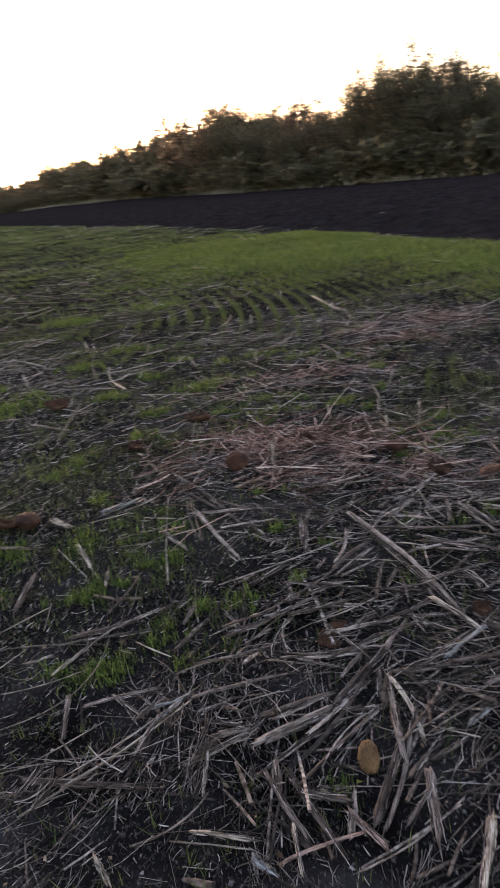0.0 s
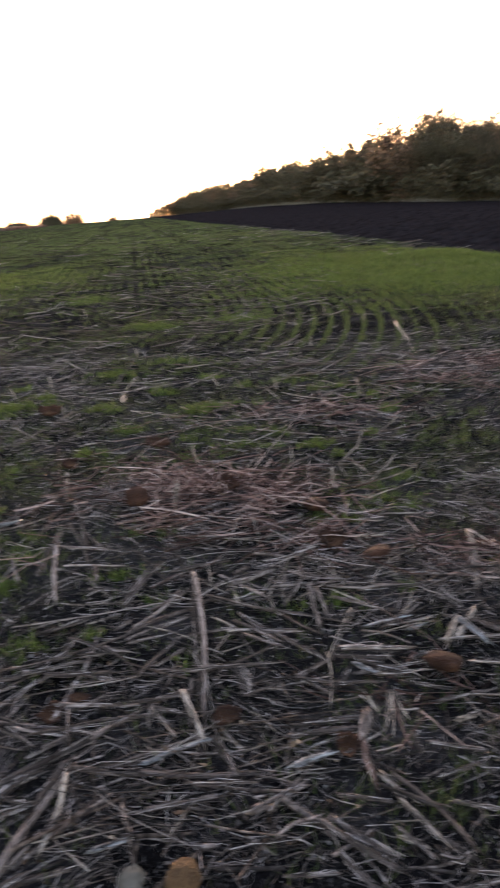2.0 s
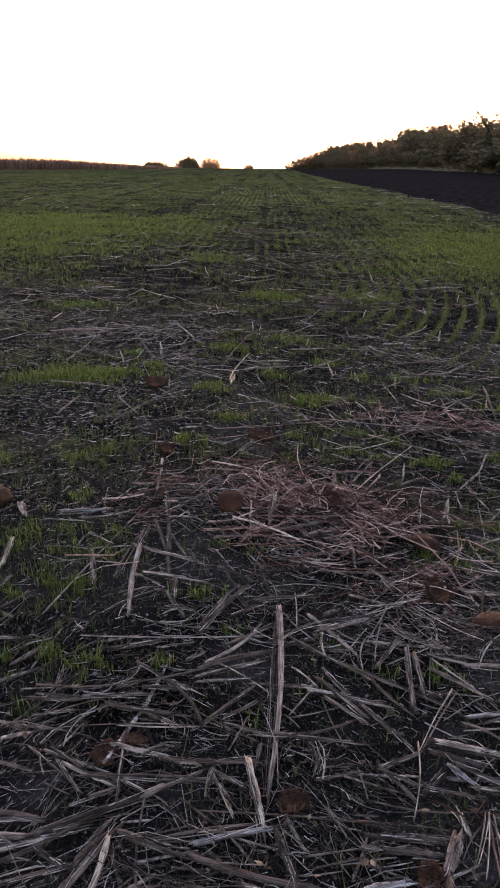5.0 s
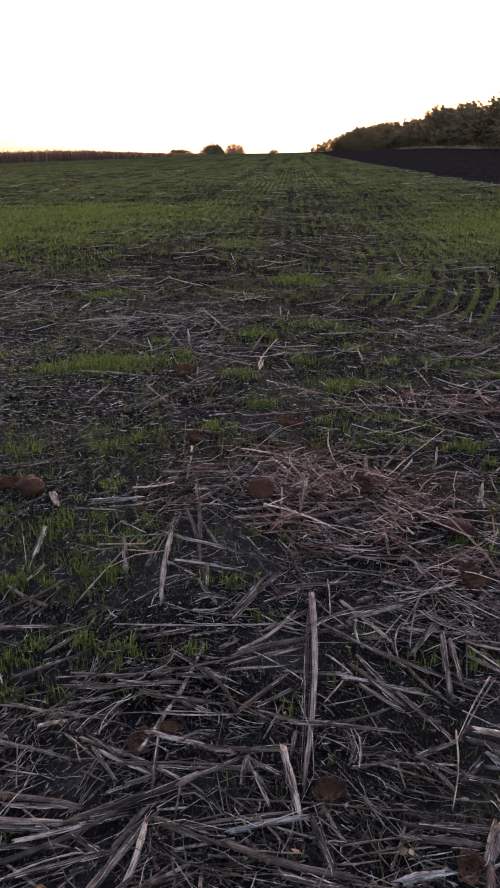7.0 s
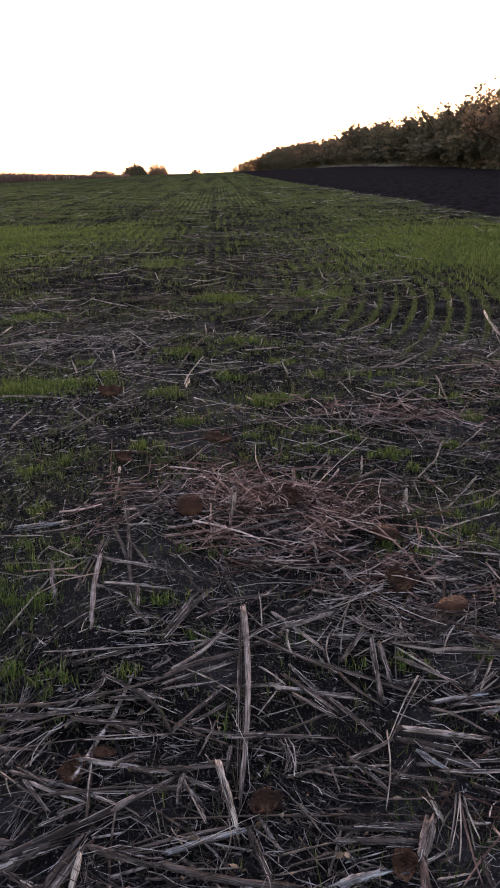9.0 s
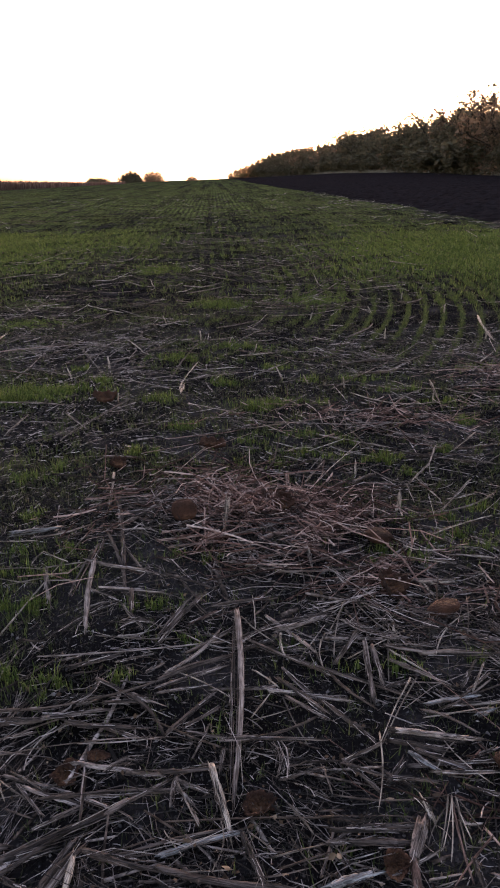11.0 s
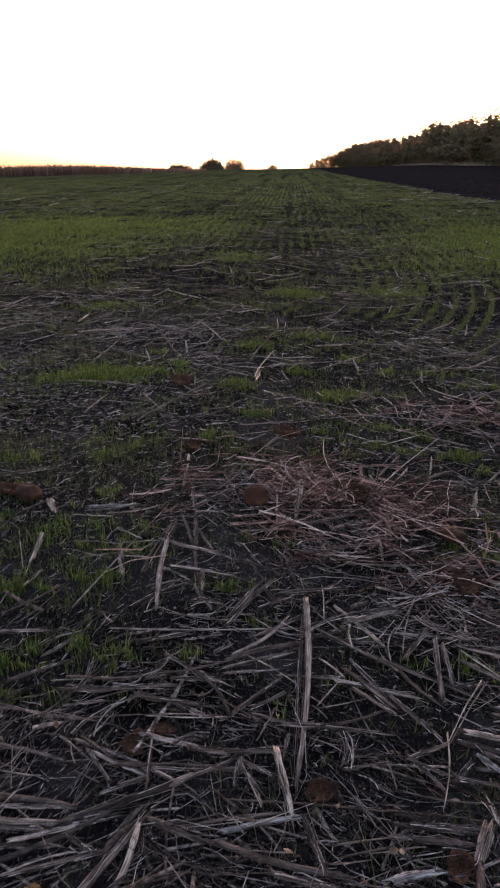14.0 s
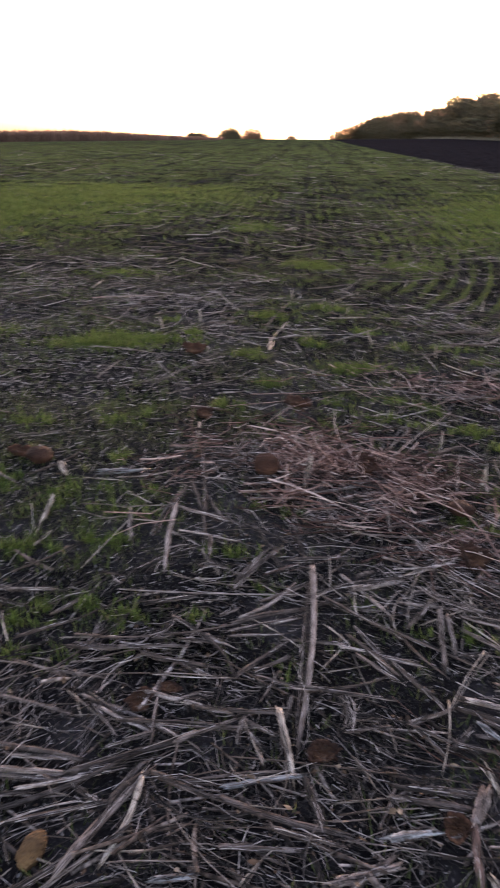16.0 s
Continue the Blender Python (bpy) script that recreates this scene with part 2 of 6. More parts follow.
M_STICK = island_material("broken_stick", [(0.0, (0.0158, 0.013, 0.0135)), (0.35, (0.0739, 0.0596, 0.0573)), (0.55, (0.143, 0.108, 0.0959)), (0.85, (0.295, 0.252, 0.25)), (1.0, (0.542, 0.471, 0.468))], 0.85, (1.0, 1.0, 1.0))
M_CHAFF = island_material("chaff", [(0.0, (0.022, 0.010, 0.009)), (0.35, (0.105, 0.053, 0.043)), (0.65, (0.31, 0.185, 0.163)), (0.88, (0.60, 0.43, 0.395)), (1.0, (0.90, 0.74, 0.70))])
M_FLAKE = island_material("leaf_scrap", [(0.0, (0.04, 0.024, 0.016)), (0.6, (0.14, 0.09, 0.06)), (1.0, (0.36, 0.27, 0.20))])
M_STALK = island_material("stalk", [(0.0, (0.0739, 0.0577, 0.0542)), (0.3, (0.167, 0.131, 0.12)), (0.6, (0.246, 0.207, 0.203)), (0.85, (0.374, 0.317, 0.313)), (1.0, (0.532, 0.462, 0.458))], 0.85, (0.2, 8, 8), True)
M_DARKSTALK = island_material("weathered_stalk", [(0.0, (0.0542, 0.0443, 0.0438)), (0.5, (0.143, 0.117, 0.114)), (1.0, (0.286, 0.242, 0.242))], 0.9, (0.2, 8, 8), True)
M_STEM = island_material("side_stem", [(0.0, (0.11, 0.0943, 0.0883)), (0.5, (0.27, 0.234, 0.218)), (1.0, (0.5, 0.438, 0.407))], 0.8, (0.2, 8, 8), True)
M_RUSTY = island_material("rusty_stem", [(0.0, (0.13, 0.080, 0.073)), (0.5, (0.32, 0.222, 0.205)), (1.0, (0.58, 0.44, 0.415))], 0.85, (0.2, 8, 8), True)
M_PALE = island_material("pale_stalk", [(0.0, (0.42, 0.356, 0.317)), (1.0, (0.58, 0.51, 0.466))], 0.7, (0.2, 8, 8), True)
M_SILVER = island_material("silvered_stalk", [(0.0, (0.18, 0.187, 0.215)), (1.0, (0.40, 0.415, 0.47))], 0.5, (0.2, 8, 8), True)
M_BLADE = island_material("seedling_blade", [(0.0, (0.040, 0.085, 0.016)), (0.5, (0.125, 0.186, 0.036)), (1.0, (0.30, 0.35, 0.095))], 0.55, None, False, 0.4)
M_SPARSE = island_material("sparse_blade", [(0.0, (0.060, 0.088, 0.027)), (0.6, (0.125, 0.165, 0.048)), (1.0, (0.24, 0.26, 0.095))], 0.6, None, False, 0.35)
M_WEED = island_material("weed_blade", [(0.0, (0.04, 0.048, 0.02)), (0.5, (0.09, 0.10, 0.042)), (1.0, (0.20, 0.175, 0.105))], 0.7, None, False, 0.3)
M_LEAF = island_material("leaf", [(0.0, (0.12, 0.118, 0.075)), (0.6, (0.165, 0.148, 0.092)), (1.0, (0.25, 0.195, 0.12))], 0.8, None, False, 0.35)
M_LEAF_RED = island_material("autumn_leaf", [(0.0, (0.19, 0.13, 0.085)), (1.0, (0.42, 0.27, 0.165))], 0.7, None, False, 0.4)
M_BARK = island_material("bark", [(0.0, (0.04, 0.032, 0.026)), (1.0, (0.08, 0.065, 0.05))], 0.9, (1, 1, 0.2), True)
M_MAIZE = island_material("dry_maize", [(0.0, (0.16, 0.095, 0.078)), (0.7, (0.31, 0.205, 0.165)), (1.0, (0.52, 0.37, 0.30))], 0.8, None, False, 0.4)
M_VERGE = island_material("dry_grass", [(0.0, (0.17, 0.145, 0.10)), (1.0, (0.56, 0.50, 0.40))])


def head_material(name, low, middle, high):
    m, n, l, b = material(name, 0.85)
    c = n.new("ShaderNodeTexCoord").outputs["Object"]
    col = ramp(n, l, noise_node(n, l, 14.0, 5, c), [(0.3, low), (0.52, middle), (0.75, high)])
    v = n.new("ShaderNodeTexVoronoi")
    v.inputs["Scale"].default_value = 190.0
    l.new(c, v.inputs["Vector"])
    col = mix(n, l, 0.6, col, ramp(n, l, v.outputs["Distance"], [(0.1, (0.35, 0.3, 0.28)), (0.5, (1, 1, 1))]), "MULTIPLY")
    rnd = n.new("ShaderNodeObjectInfo").outputs["Random"]
    col = mix(n, l, 1.0, col, ramp(n, l, rnd, [(0.0, (0.45, 0.42, 0.42)), (1.0, (1.0, 1.0, 1.0))]), "MULTIPLY")
    l.new(col, b.inputs["Base Color"])
    bump(n, l, b, v.outputs["Distance"], 0.9, 0.006)
    return m


M_HEAD = head_material("sunflower_head", (0.030, 0.014, 0.010), (0.080, 0.036, 0.023), (0.17, 0.085, 0.05))
M_EGG = head_material("orange_sunflower_head", (0.075, 0.043, 0.023), (0.165, 0.095, 0.046), (0.29, 0.175, 0.085))
M_PITH = head_material("spongy_pith", (0.045, 0.022, 0.013), (0.115, 0.056, 0.031), (0.23, 0.125, 0.068))
m, n, l, b = material("pale_stone", 0.8)
l.new(ramp(n, l, noise_node(n, l, 20.0), [(0.3, (0.07, 0.061, 0.052)), (0.7, (0.145, 0.13, 0.115))]), b.inputs["Base Color"])
M_STONE = m

# ==== ground ====
xs = graded((-900, -100, 50), (-100, -20, 5), (-20, -7, 0.5), (-7, -2.5, 0.09), (-2.5, 2.6, 0.03), (2.6, 8, 0.09), (8, 40, 1.0), (40, 100, 6), (100, 900, 50))
ys = graded((-300, -20, 20), (-20, -2, 1.0), (-2, 0, 0.1), (0, 4.2, 0.03), (4.2, 9, 0.07), (9, 20, 0.2), (20, 60, 0.8), (60, 200, 4), (200, 1000, 40), (1000, 3000, 250))


def ground_h(x, y):
    under = smooth(0.0, 0.5, x - edge_x(y)) * (1 - smooth(27.5, 29.0, x))
    return field_h(x, y) - 0.30 * under


ground = put("ground", grid_mesh("ground", xs, ys, ground_h), M_FIELD)
tagged(ground, "dark moist field soil sown with young winter cereal", "field", kind="structure")

# ploughed strip: clods and shallow furrows
px = np.concatenate([np.arange(0, 3, 0.06), np.arange(3, 9, 0.14), np.arange(9, 24, 0.5)])
py = graded((-12, 4, 0.5), (4, 24, 0.10), (24, 60, 0.35), (60, 420, 4))
gx, gy = np.meshgrid(px, py)
wx = edge_x(gy) + gx * (28.6 - edge_x(gy)) / px[-1]
wz = base_h(wx, gy) + smooth(0, 0.6, gx) * (0.02 + 0.19 * (fbm(wx * 3.2, gy * 2.4, 21, 4) - 0.45) + 0.035 * np.sin(wx * 9.0 + 2 * vnoise(gy * 0.3, gy * 0, 8))) - 0.04 * (1 - smooth(0, 0.25, gx))
nv, i = gx.shape[1], None
i = (np.arange(len(py) - 1)[:, None] * nv + np.arange(nv - 1)[None]).ravel()
plough = put("ploughed_strip", mesh_from("ploughed_strip", np.stack([wx.ravel(), gy.ravel(), wz.ravel()], 1), [np.stack([i, i + 1, i + nv + 1, i + nv], 1)], True), M_PLOUGH)
tagged(plough, "freshly ploughed black soil strip with rough clods", "ploughed soil", kind="structure")


# ==== scattered litter and seedlings ====
def strands(pts, radius, sides=3):
    """Tubes along polylines: pts (n, k, 3), radius (n, k). Returns verts and quads."""
    n, k, _ = pts.shape
    d = np.gradient(pts, axis=1)
    d /= np.linalg.norm(d, axis=2, keepdims=True) + 1e-9
    up = np.zeros_like(d)
    up[..., 2] = 1
    up[np.abs(d[..., 2]) > 0.9] = (1, 0, 0)
    a = np.cross(d, up)
    a /= np.linalg.norm(a, axis=2, keepdims=True) + 1e-9
    c = np.cross(a, d)
    ang = np.arange(sides) * 2 * np.pi / sides + np.pi / 2
    ring = pts[:, :, None] + radius[:, :, None, None] * (np.cos(ang)[None, None, :, None] * a[:, :, None] + np.sin(ang)[None, None, :, None] * c[:, :, None])
    v = ring.reshape(-1, 3)
    base = (np.arange(n)[:, None, None] * k + np.arange(k - 1)[None, :, None]) * sides
    s, s2 = np.arange(sides), (np.arange(sides) + 1) % sides
    q = np.stack([base + s, base + s2, base + sides + s2, base + sides + s], -1).reshape(-1, 4)
    return v, q


def litter_cover(x, y):
    """How thickly straw lies, 0 to 1."""
    near = 1 - smooth(1.3, 1.75, y + 0.6 * (fbm(x * 1.6, y * 1.6, 31) - 0.5) - 0.55 * np.clip(x + 0.15, -0.2, 0.7))
    near = near * (1 - 0.45 * (1 - smooth(0.45, 1.0, y)) * (y > -0.5))
    bare = smooth(0.50, 0.62, fbm(x * 0.9, y * 1.4, 33, 3))
    heap = np.clip(mound(x, y) / 0.035, 0, 1)
    patch = smooth(0.42, 0.66, fbm(x * 0.55, y * 1.1, 35, 4))
    patch = np.maximum(patch, 0.45 * np.exp(-((x - edge_x(y) + 0.35) / 0.4) ** 2))
    gap = np.exp(-((x + 0.85) / 0.55) ** 4 - ((y - 1.95) / 0.5) ** 4) + 0.8 * np.exp(-((x + 1.5) / 0.5) ** 2 - ((y - 3.4) / 0.3) ** 2) + 0.8 * np.exp(-((x - 1.0) / 0.35) ** 2 - ((y - 2.5) / 0.45) ** 2)
    band = np.exp(-((x + 1.5) / 1.3) ** 2 - ((y - 5.6 - 0.25 * np.sin(x * 1.7)) / 0.4) ** 2)
    cover = np.maximum.reduce([near * (1 - 0.3 * bare) * (1 - 0.75 * np.clip(gap, 0, 1)), heap, 0.5 * patch * (1 - 0.4 * np.clip(gap, 0, 1)), 0.8 * band])
    clump = 0.30 + 0.95 * smooth(0.42, 0.58, fbm(x * 3.6, y * 4.4, 71, 3))
    return np.clip(cover * np.where(y < 7, clump, 1), 0.08, 1)


def scatter(count, x0, x1, y0, y1, power=1.0):
    x, y = rng.uniform(x0, x1, count), rng.uniform(y0, y1, count)
    x, y = x + rng.normal(0, 0.3, count), y + rng.normal(0, 0.25, count)
    keep = rng.random(count) < litter_cover(x, y) ** power
    keep &= x < edge_x(y) + 0.2
    return x[keep], y[keep]


def straw_at(x, y, length, rad, lift, tilt=0.10, across=0.5, crook=1.0, fine=False):
    n = len(x)
    lay_dir = 3.0 * (fbm(x * 1.3 + 7, y * 1.3, 37, 2) - 0.5)
    ang = np.where(rng.random(n) < across, lay_dir + rng.normal(0.0, 0.4, n), rng.uniform(0, np.pi, n))
    el = np.abs(rng.normal(0, tilt, n)) * np.where(rng.random(n) < 0.5, 1, -1)
    d = np.stack([np.cos(ang) * np.cos(el), np.sin(ang) * np.cos(el), np.sin(el)], 1)
    side = np.stack([-d[:, 1], d[:, 0], np.zeros(n)], 1)
    bend = rng.normal(0, 0.07 * crook, n) * length
    kink = rng.normal(0, 0.014 * crook, (n, 3)) * length[:, None]
    s = np.array([-0.5, 0.05, 0.5])
    if fine:
        s = np.array([-0.5, -0.2, 0.15, 0.5])
        kink = np.concatenate([kink, rng.normal(0, 0.02 * crook, (n, 1)) * length[:, None]], 1)
    off = (1 - 4 * s**2)[None] * bend[:, None] + kink
    p = np.stack([x, y, np.zeros(n)], 1)[:, None] + s[None, :, None] * (d * length[:, None])[:, None] + off[:, :, None] * side[:, None]
    g = field_h(p[..., 0], p[..., 1])
    p[..., 2] += g * 0.5 + g.mean(1, keepdims=True) * 0.5 + lift[:, None] + 0.4 * kink[:, ::-1]
    p[..., 2] = np.maximum(p[..., 2], g + 0.002)
    r = rad[:, None] * np.interp(s, [-0.5, 0.05, 0.5], [0.9, 1.0, 0.6])[None]
    return p, r


def litter(name, label, mat, spans, category="straw", sides=3, crook=1.0):
    """One object of kind stuff. spans: count, x0, x1, y0, y1, length, radius, heap height."""
    vs, qs, off = [], [], 0
    for count, x0, x1, y0, y1, ln, rd, high, power in spans:
        x, y = scatter(count, x0, x1, y0, y1, power)
        n = len(x)
        length = ln * rng.lognormal(0, 0.5, n)
        rad = rd * np.minimum(rng.lognormal(0, 0.4, n), 1.8)
        lift = rng.random(n) ** 1.6 * high * litter_cover(x, y) + rad
        p, r = straw_at(x, y, length, rad, lift, 0.2, 0.5, crook * (1.7 if y1 < 3 and sides == 3 and ln > 0.04 else 1), y1 < 3 and sides == 3 and ln > 0.04)
        v, q = strands(p, r, sides)
        vs.append(v), qs.append(q + off)
        off += len(v)
    ob = put(name, mesh_from(name, np.concatenate(vs), [np.concatenate(qs)]), mat)
    return tagged(ob, label, category, kind="stuff")


litter("straw_litter", "grey-brown broken straw and stalk fibres strewn over the soil", M_STRAW, [
    (34000, -1.8, 2.6, 0.0, 2.8, 0.020, 0.0010, 0.022, 0.5), (18000, -1.8, 2.6, 0.0, 2.6, 0.05, 0.0009, 0.03, 1.1),
    (6500, -1.8, 2.6, 0.0, 2.8, 0.12, 0.0011, 0.04, 1.3),
    (900, -1.8, 2.6, 0.2, 2.9, 0.24, 0.0012, 0.06, 1.1), (14000, -3.0, -0.5, 2.9, 4.9, 0.022, 0.0016, 0.010, 0.15), (6000, -2.2, -0.5, 1.8, 2.9, 0.018, 0.0012, 0.008, 0.15),
    (5000, -1.6, 2.2, -0.1, 1.1, 0.08, 0.0010, 0.04, 1.3),
    (13000, -6.0, 6.2, -5.0, 0.1, 0.12, 0.0022, 0.03, 1),
    (7000, -6.0, -1.7, 0.0, 3.0, 0.12, 0.0021, 0.03, 1), (6000, 2.5, 6.2, 0.0, 3.0, 0.12, 0.0021, 0.03, 1),
    (3000, -7.5, -3.1, 2.5, 6.5, 0.12, 0.0020, 0.03, 1), (1500, 4.4, 6.4, 2.5, 6.2, 0.12, 0.0020, 0.03, 1),
    (34000, -3.2, 4.5, 2.3, 6.0, 0.035, 0.0012, 0.02, 0.5), (17000, -3.2, 4.5, 2.3, 6.0, 0.07, 0.0015, 0.025, 0.9), (6500, -3.2, 4.5, 2.3, 6.0, 0.19, 0.0017, 0.035, 1.0),
    (21000, -6, 6.5, 6.0, 14.0, 0.13, 0.0020, 0.03, 1.0),
    (7000, -18, 6.5, 14.0, 45.0, 0.22, 0.0032, 0.03, 1.0),
    (2600, 4.6, 6.5, 5.0, 40.0, 0.20, 0.0030, 0.03, 1.0)])
litter("stalk_litter", "weathered grey-brown stalk sticks lying crosswise on the soil", M_STICK, [
    (1100, -1.8, 2.6, 0.0, 2.7, 0.11, 0.0030, 0.03, 1.3),
    (300, -1.8, 2.6, 0.0, 2.7, 0.12, 0.0050, 0.02, 1.3),
    (1500, -3.2, 4.5, 2.5, 6.2, 0.13, 0.0030, 0.03, 1.0),
    (500, -1.4, 1.8, 0.0, 1.1, 0.16, 0.0036, 0.04, 1), (2400, -6.0, 6.2, -5.0, 0.1, 0.18, 0.0040, 0.04, 1), (900, -6.0, -1.7, 0.0, 3.0, 0.18, 0.0038, 0.04, 1), (450, 2.5, 6.2, 0.0, 3.0, 0.18, 0.0038, 0.04, 1),
    (800, -3.0, 1.4, 4.9, 7.4, 0.30, 0.0030, 0.05, 0.4), (500, -3.0, 2.5, 7.4, 11.0, 0.34, 0.0036, 0.05, 0.4),
    (320, -3.2, 4.5, 2.5, 6.2, 0.42, 0.0034, 0.06, 0.8),
    (1300, -6, 6.5, 6.0, 14.0, 0.24, 0.0036, 0.04, 1.0),
    (900, -12, 6.3, 14.0, 30.0, 0.34, 0.006, 0.04, 1.0)], "stalk litter", 5, 0.3)


# heaps and thin spreads of chaff: x, y, half width, half depth, height
CHAFF = [(0.16, 2.52, 0.55, 0.34, 0.06), (0.9, 3.75, 0.6, 0.25, 0.015), (2.3, 4.4, 0.6, 0.35, 0.025), (0.62, 2.12, 0.26, 0.18, 0.03), (1.2, 1.75, 0.34, 0.2, 0.02), (0.62, 1.1, 0.2, 0.15, 0.012), (-0.95, 1.42, 0.2, 0.1, 0.015)]


def chaff_heaps():
    vs, qs, off = [], [], 0
    for mx, my, a, b, hh in CHAFF:
        for dense, ln, rd, crook in ((8000, 0.045, 0.0013, 1.5), (5000, 0.18, 0.0019, 2.0), (2200, 0.09, 0.0034, 0.5)):
            n = int(dense * min(1, hh / 0.05) * a * b)
            x, y = rng.normal(mx, a * 0.55, n), rng.normal(my, b * 0.62, n)
            keep = rng.random(n) < 0.05 + smooth(0.46, 0.56, fbm(x * 5, y * 7, 73, 3))
            x, y = x[keep], y[keep]
            n = len(x)
            length, rad = ln * rng.lognormal(0, 0.5, n), np.minimum(rd * rng.lognormal(0, 0.4, n), 0.0045)
            p, r = straw_at(x, y, length, rad, rng.random(n) ** 1.3 * hh * 1.6 + 0.004, 0.35, 0.35, crook, True)
            v, q = strands(p, r)
            vs.append(v), qs.append(q + off)
            off += len(v)
    ob = put("chaff_heap", mesh_from("chaff_heap", np.concatenate(vs), [np.concatenate(qs)]), M_CHAFF)
    return tagged(ob, "reddish-brown chaff and bracts in low heaps on the field", "chaff", kind="stuff")


chaff_heaps()


def bundles():
    """Frayed strips of stalk bark: strands that lie side by side and part at the ends."""
    vs, qs, off, made = [], [], 0, 0
    while made < 300:
        x, y = (rng.uniform(-1.7, 2.4), rng.uniform(0.1, 2.6)) if made < 190 else (rng.uniform(-3, 4), rng.uniform(2.6, 6.5))
        if rng.random() > litter_cover(x, y):
            continue
        made += 1
        n = int(rng.integers(5, 15))
        length = 0.13 * rng.lognormal(0, 0.45)
        lay_dir = 3.0 * (float(fbm(x * 1.3 + 7, y * 1.3, 37, 2)) - 0.5) + rng.normal(0, 0.55)
        ang = lay_dir + rng.normal(0, 0.22, n)
        bend = rng.normal(0, 0.12) * length
        s = np.linspace(-0.5, 0.5, 5)
        d = np.stack([np.cos(ang), np.sin(ang)], 1)
        side = np.stack([-d[:, 1], d[:, 0]], 1)
        wide = rng.normal(0, 0.009, n)
        L = length * rng.uniform(0.5, 1.15, n)
        lift = rng.uniform(0.004, 0.06) * float(litter_cover(x, y))
        c = np.array([x, y]) + rng.normal(0, 0.05, (n, 1)) * length * d + side * wide[:, None]
        pxy = c[:, None] + s[None, :, None] * (d * L[:, None])[:, None] + (bend * (1 - 4 * s**2))[None, :, None] * side[:, None] + rng.normal(0, 0.0015, (n, 5, 2))
        g = field_h(pxy[..., 0], pxy[..., 1])
        z = np.maximum(g.mean() * 0.6 + g * 0.4 + lift + rng.uniform(0, 0.008, (n, 1)) + s[None] * rng.normal(0, 0.1) * length, g + 0.002)
        v, q = strands(np.concatenate([pxy, z[..., None]], 2), np.full((n, 5), 1.0) * (0.0010 * rng.lognormal(0, 0.4, n))[:, None])
        vs.append(v), qs.append(q + off)
        off += len(v)
    ob = put("stalk_fibres", mesh_from("stalk_fibres", np.concatenate(vs), [np.concatenate(qs)]), M_STRAW)
    return tagged(ob, "frayed strips of sunflower stalk fibre in bundles", "plant fibre", kind="stuff")


bundles()


def scraps():
    """Curled bits of leaf and bract among the straw."""
    n = 11000
    x, y = rng.uniform(-1.8, 2.6, n), rng.uniform(0.0, 4.5, n)
    keep = rng.random(n) < litter_cover(x, y)
    x, y = x[keep], y[keep]
    n = len(x)
    a, el = rng.uniform(0, 6.28, n), rng.normal(0, 0.5, n)
    d = np.stack([np.cos(a) * np.cos(el), np.sin(a) * np.cos(el), np.sin(el)], 1)
    side = np.cross(d, rng.normal(size=(n, 3)) * 0.5 + np.array([0, 0, 1.0]))
    side /= np.linalg.norm(side, axis=1, keepdims=True)
    nor = np.cross(d, side)
    ln = (0.0055 * rng.lognormal(0, 0.45, n))[:, None]
    wd = ln * rng.uniform(0.25, 0.8, (n, 1))
    c = np.stack([x, y, field_h(x, y) + rng.random(n) ** 1.5 * 0.06 * litter_cover(x, y) + 0.004], 1)
    curl = nor * ln * rng.uniform(-0.5, 0.5, (n, 1))
    v = np.stack([c - d * ln, c - side * wd + curl, c + side * wd + curl, c + d * ln * 0.6 - side * wd * 0.7, c + d * ln + side * wd * 0.3], 1).reshape(-1, 3)
    k = np.arange(n) * 5
    ob = put("leaf_scraps", mesh_from("leaf_scraps", v, [np.concatenate([np.stack([k, k + 1, k + 2], 1), np.stack([k + 1, k + 3, k + 2], 1), np.stack([k + 2, k + 3, k + 4], 1)])]), M_FLAKE)
    return tagged(ob, "curled brown leaf and bract scraps among the straw", "leaf litter", kind="stuff")


scraps()

def crumbs():
    """Loose crumbs and small clods of soil."""
    n = 42000
    x, y = rng.uniform(-2.4, 3.2, n), 0.3 + 5.7 * rng.random(n) ** 1.4
    r = 0.0032 * np.minimum(rng.lognormal(0, 0.45, n), 2.0) * (1 + 0.12 * y)
    c = np.stack([x, y, field_h(x, y) + r * 0.2], 1)
    axes = np.array([[1, 0, 0], [0, 1, 0], [-1, 0, 0], [0, -1, 0], [0, 0, 1], [0, 0, -1]], float)
    a = rng.uniform(0, 6.28, n)
    ca, sa = np.cos(a)[:, None], np.sin(a)[:, None]
    off = axes[None] * r[:, None, None] * rng.uniform(0.6, 1.4, (n, 6, 1)) + rng.normal(0, 0.3, (n, 6, 3)) * r[:, None, None]
    off = np.stack([off[..., 0] * ca - off[..., 1] * sa, off[..., 0] * sa + off[..., 1] * ca, off[..., 2] * 0.8], 2)
    v = (c[:, None] + off).reshape(-1, 3)
    tri = np.array([[0, 1, 4], [1, 2, 4], [2, 3, 4], [3, 0, 4], [1, 0, 5], [2, 1, 5], [3, 2, 5], [0, 3, 5]])
    f = (np.arange(n)[:, None, None] * 6 + tri[None]).reshape(-1, 3)
    ob = put("soil_crumbs", mesh_from("soil_crumbs", v, [f]), M_CRUMB)
    return tagged(ob, "dark crumbs and small clods of loose soil", "soil", kind="stuff")


crumbs()

CX, CY = -4.77, 8.48


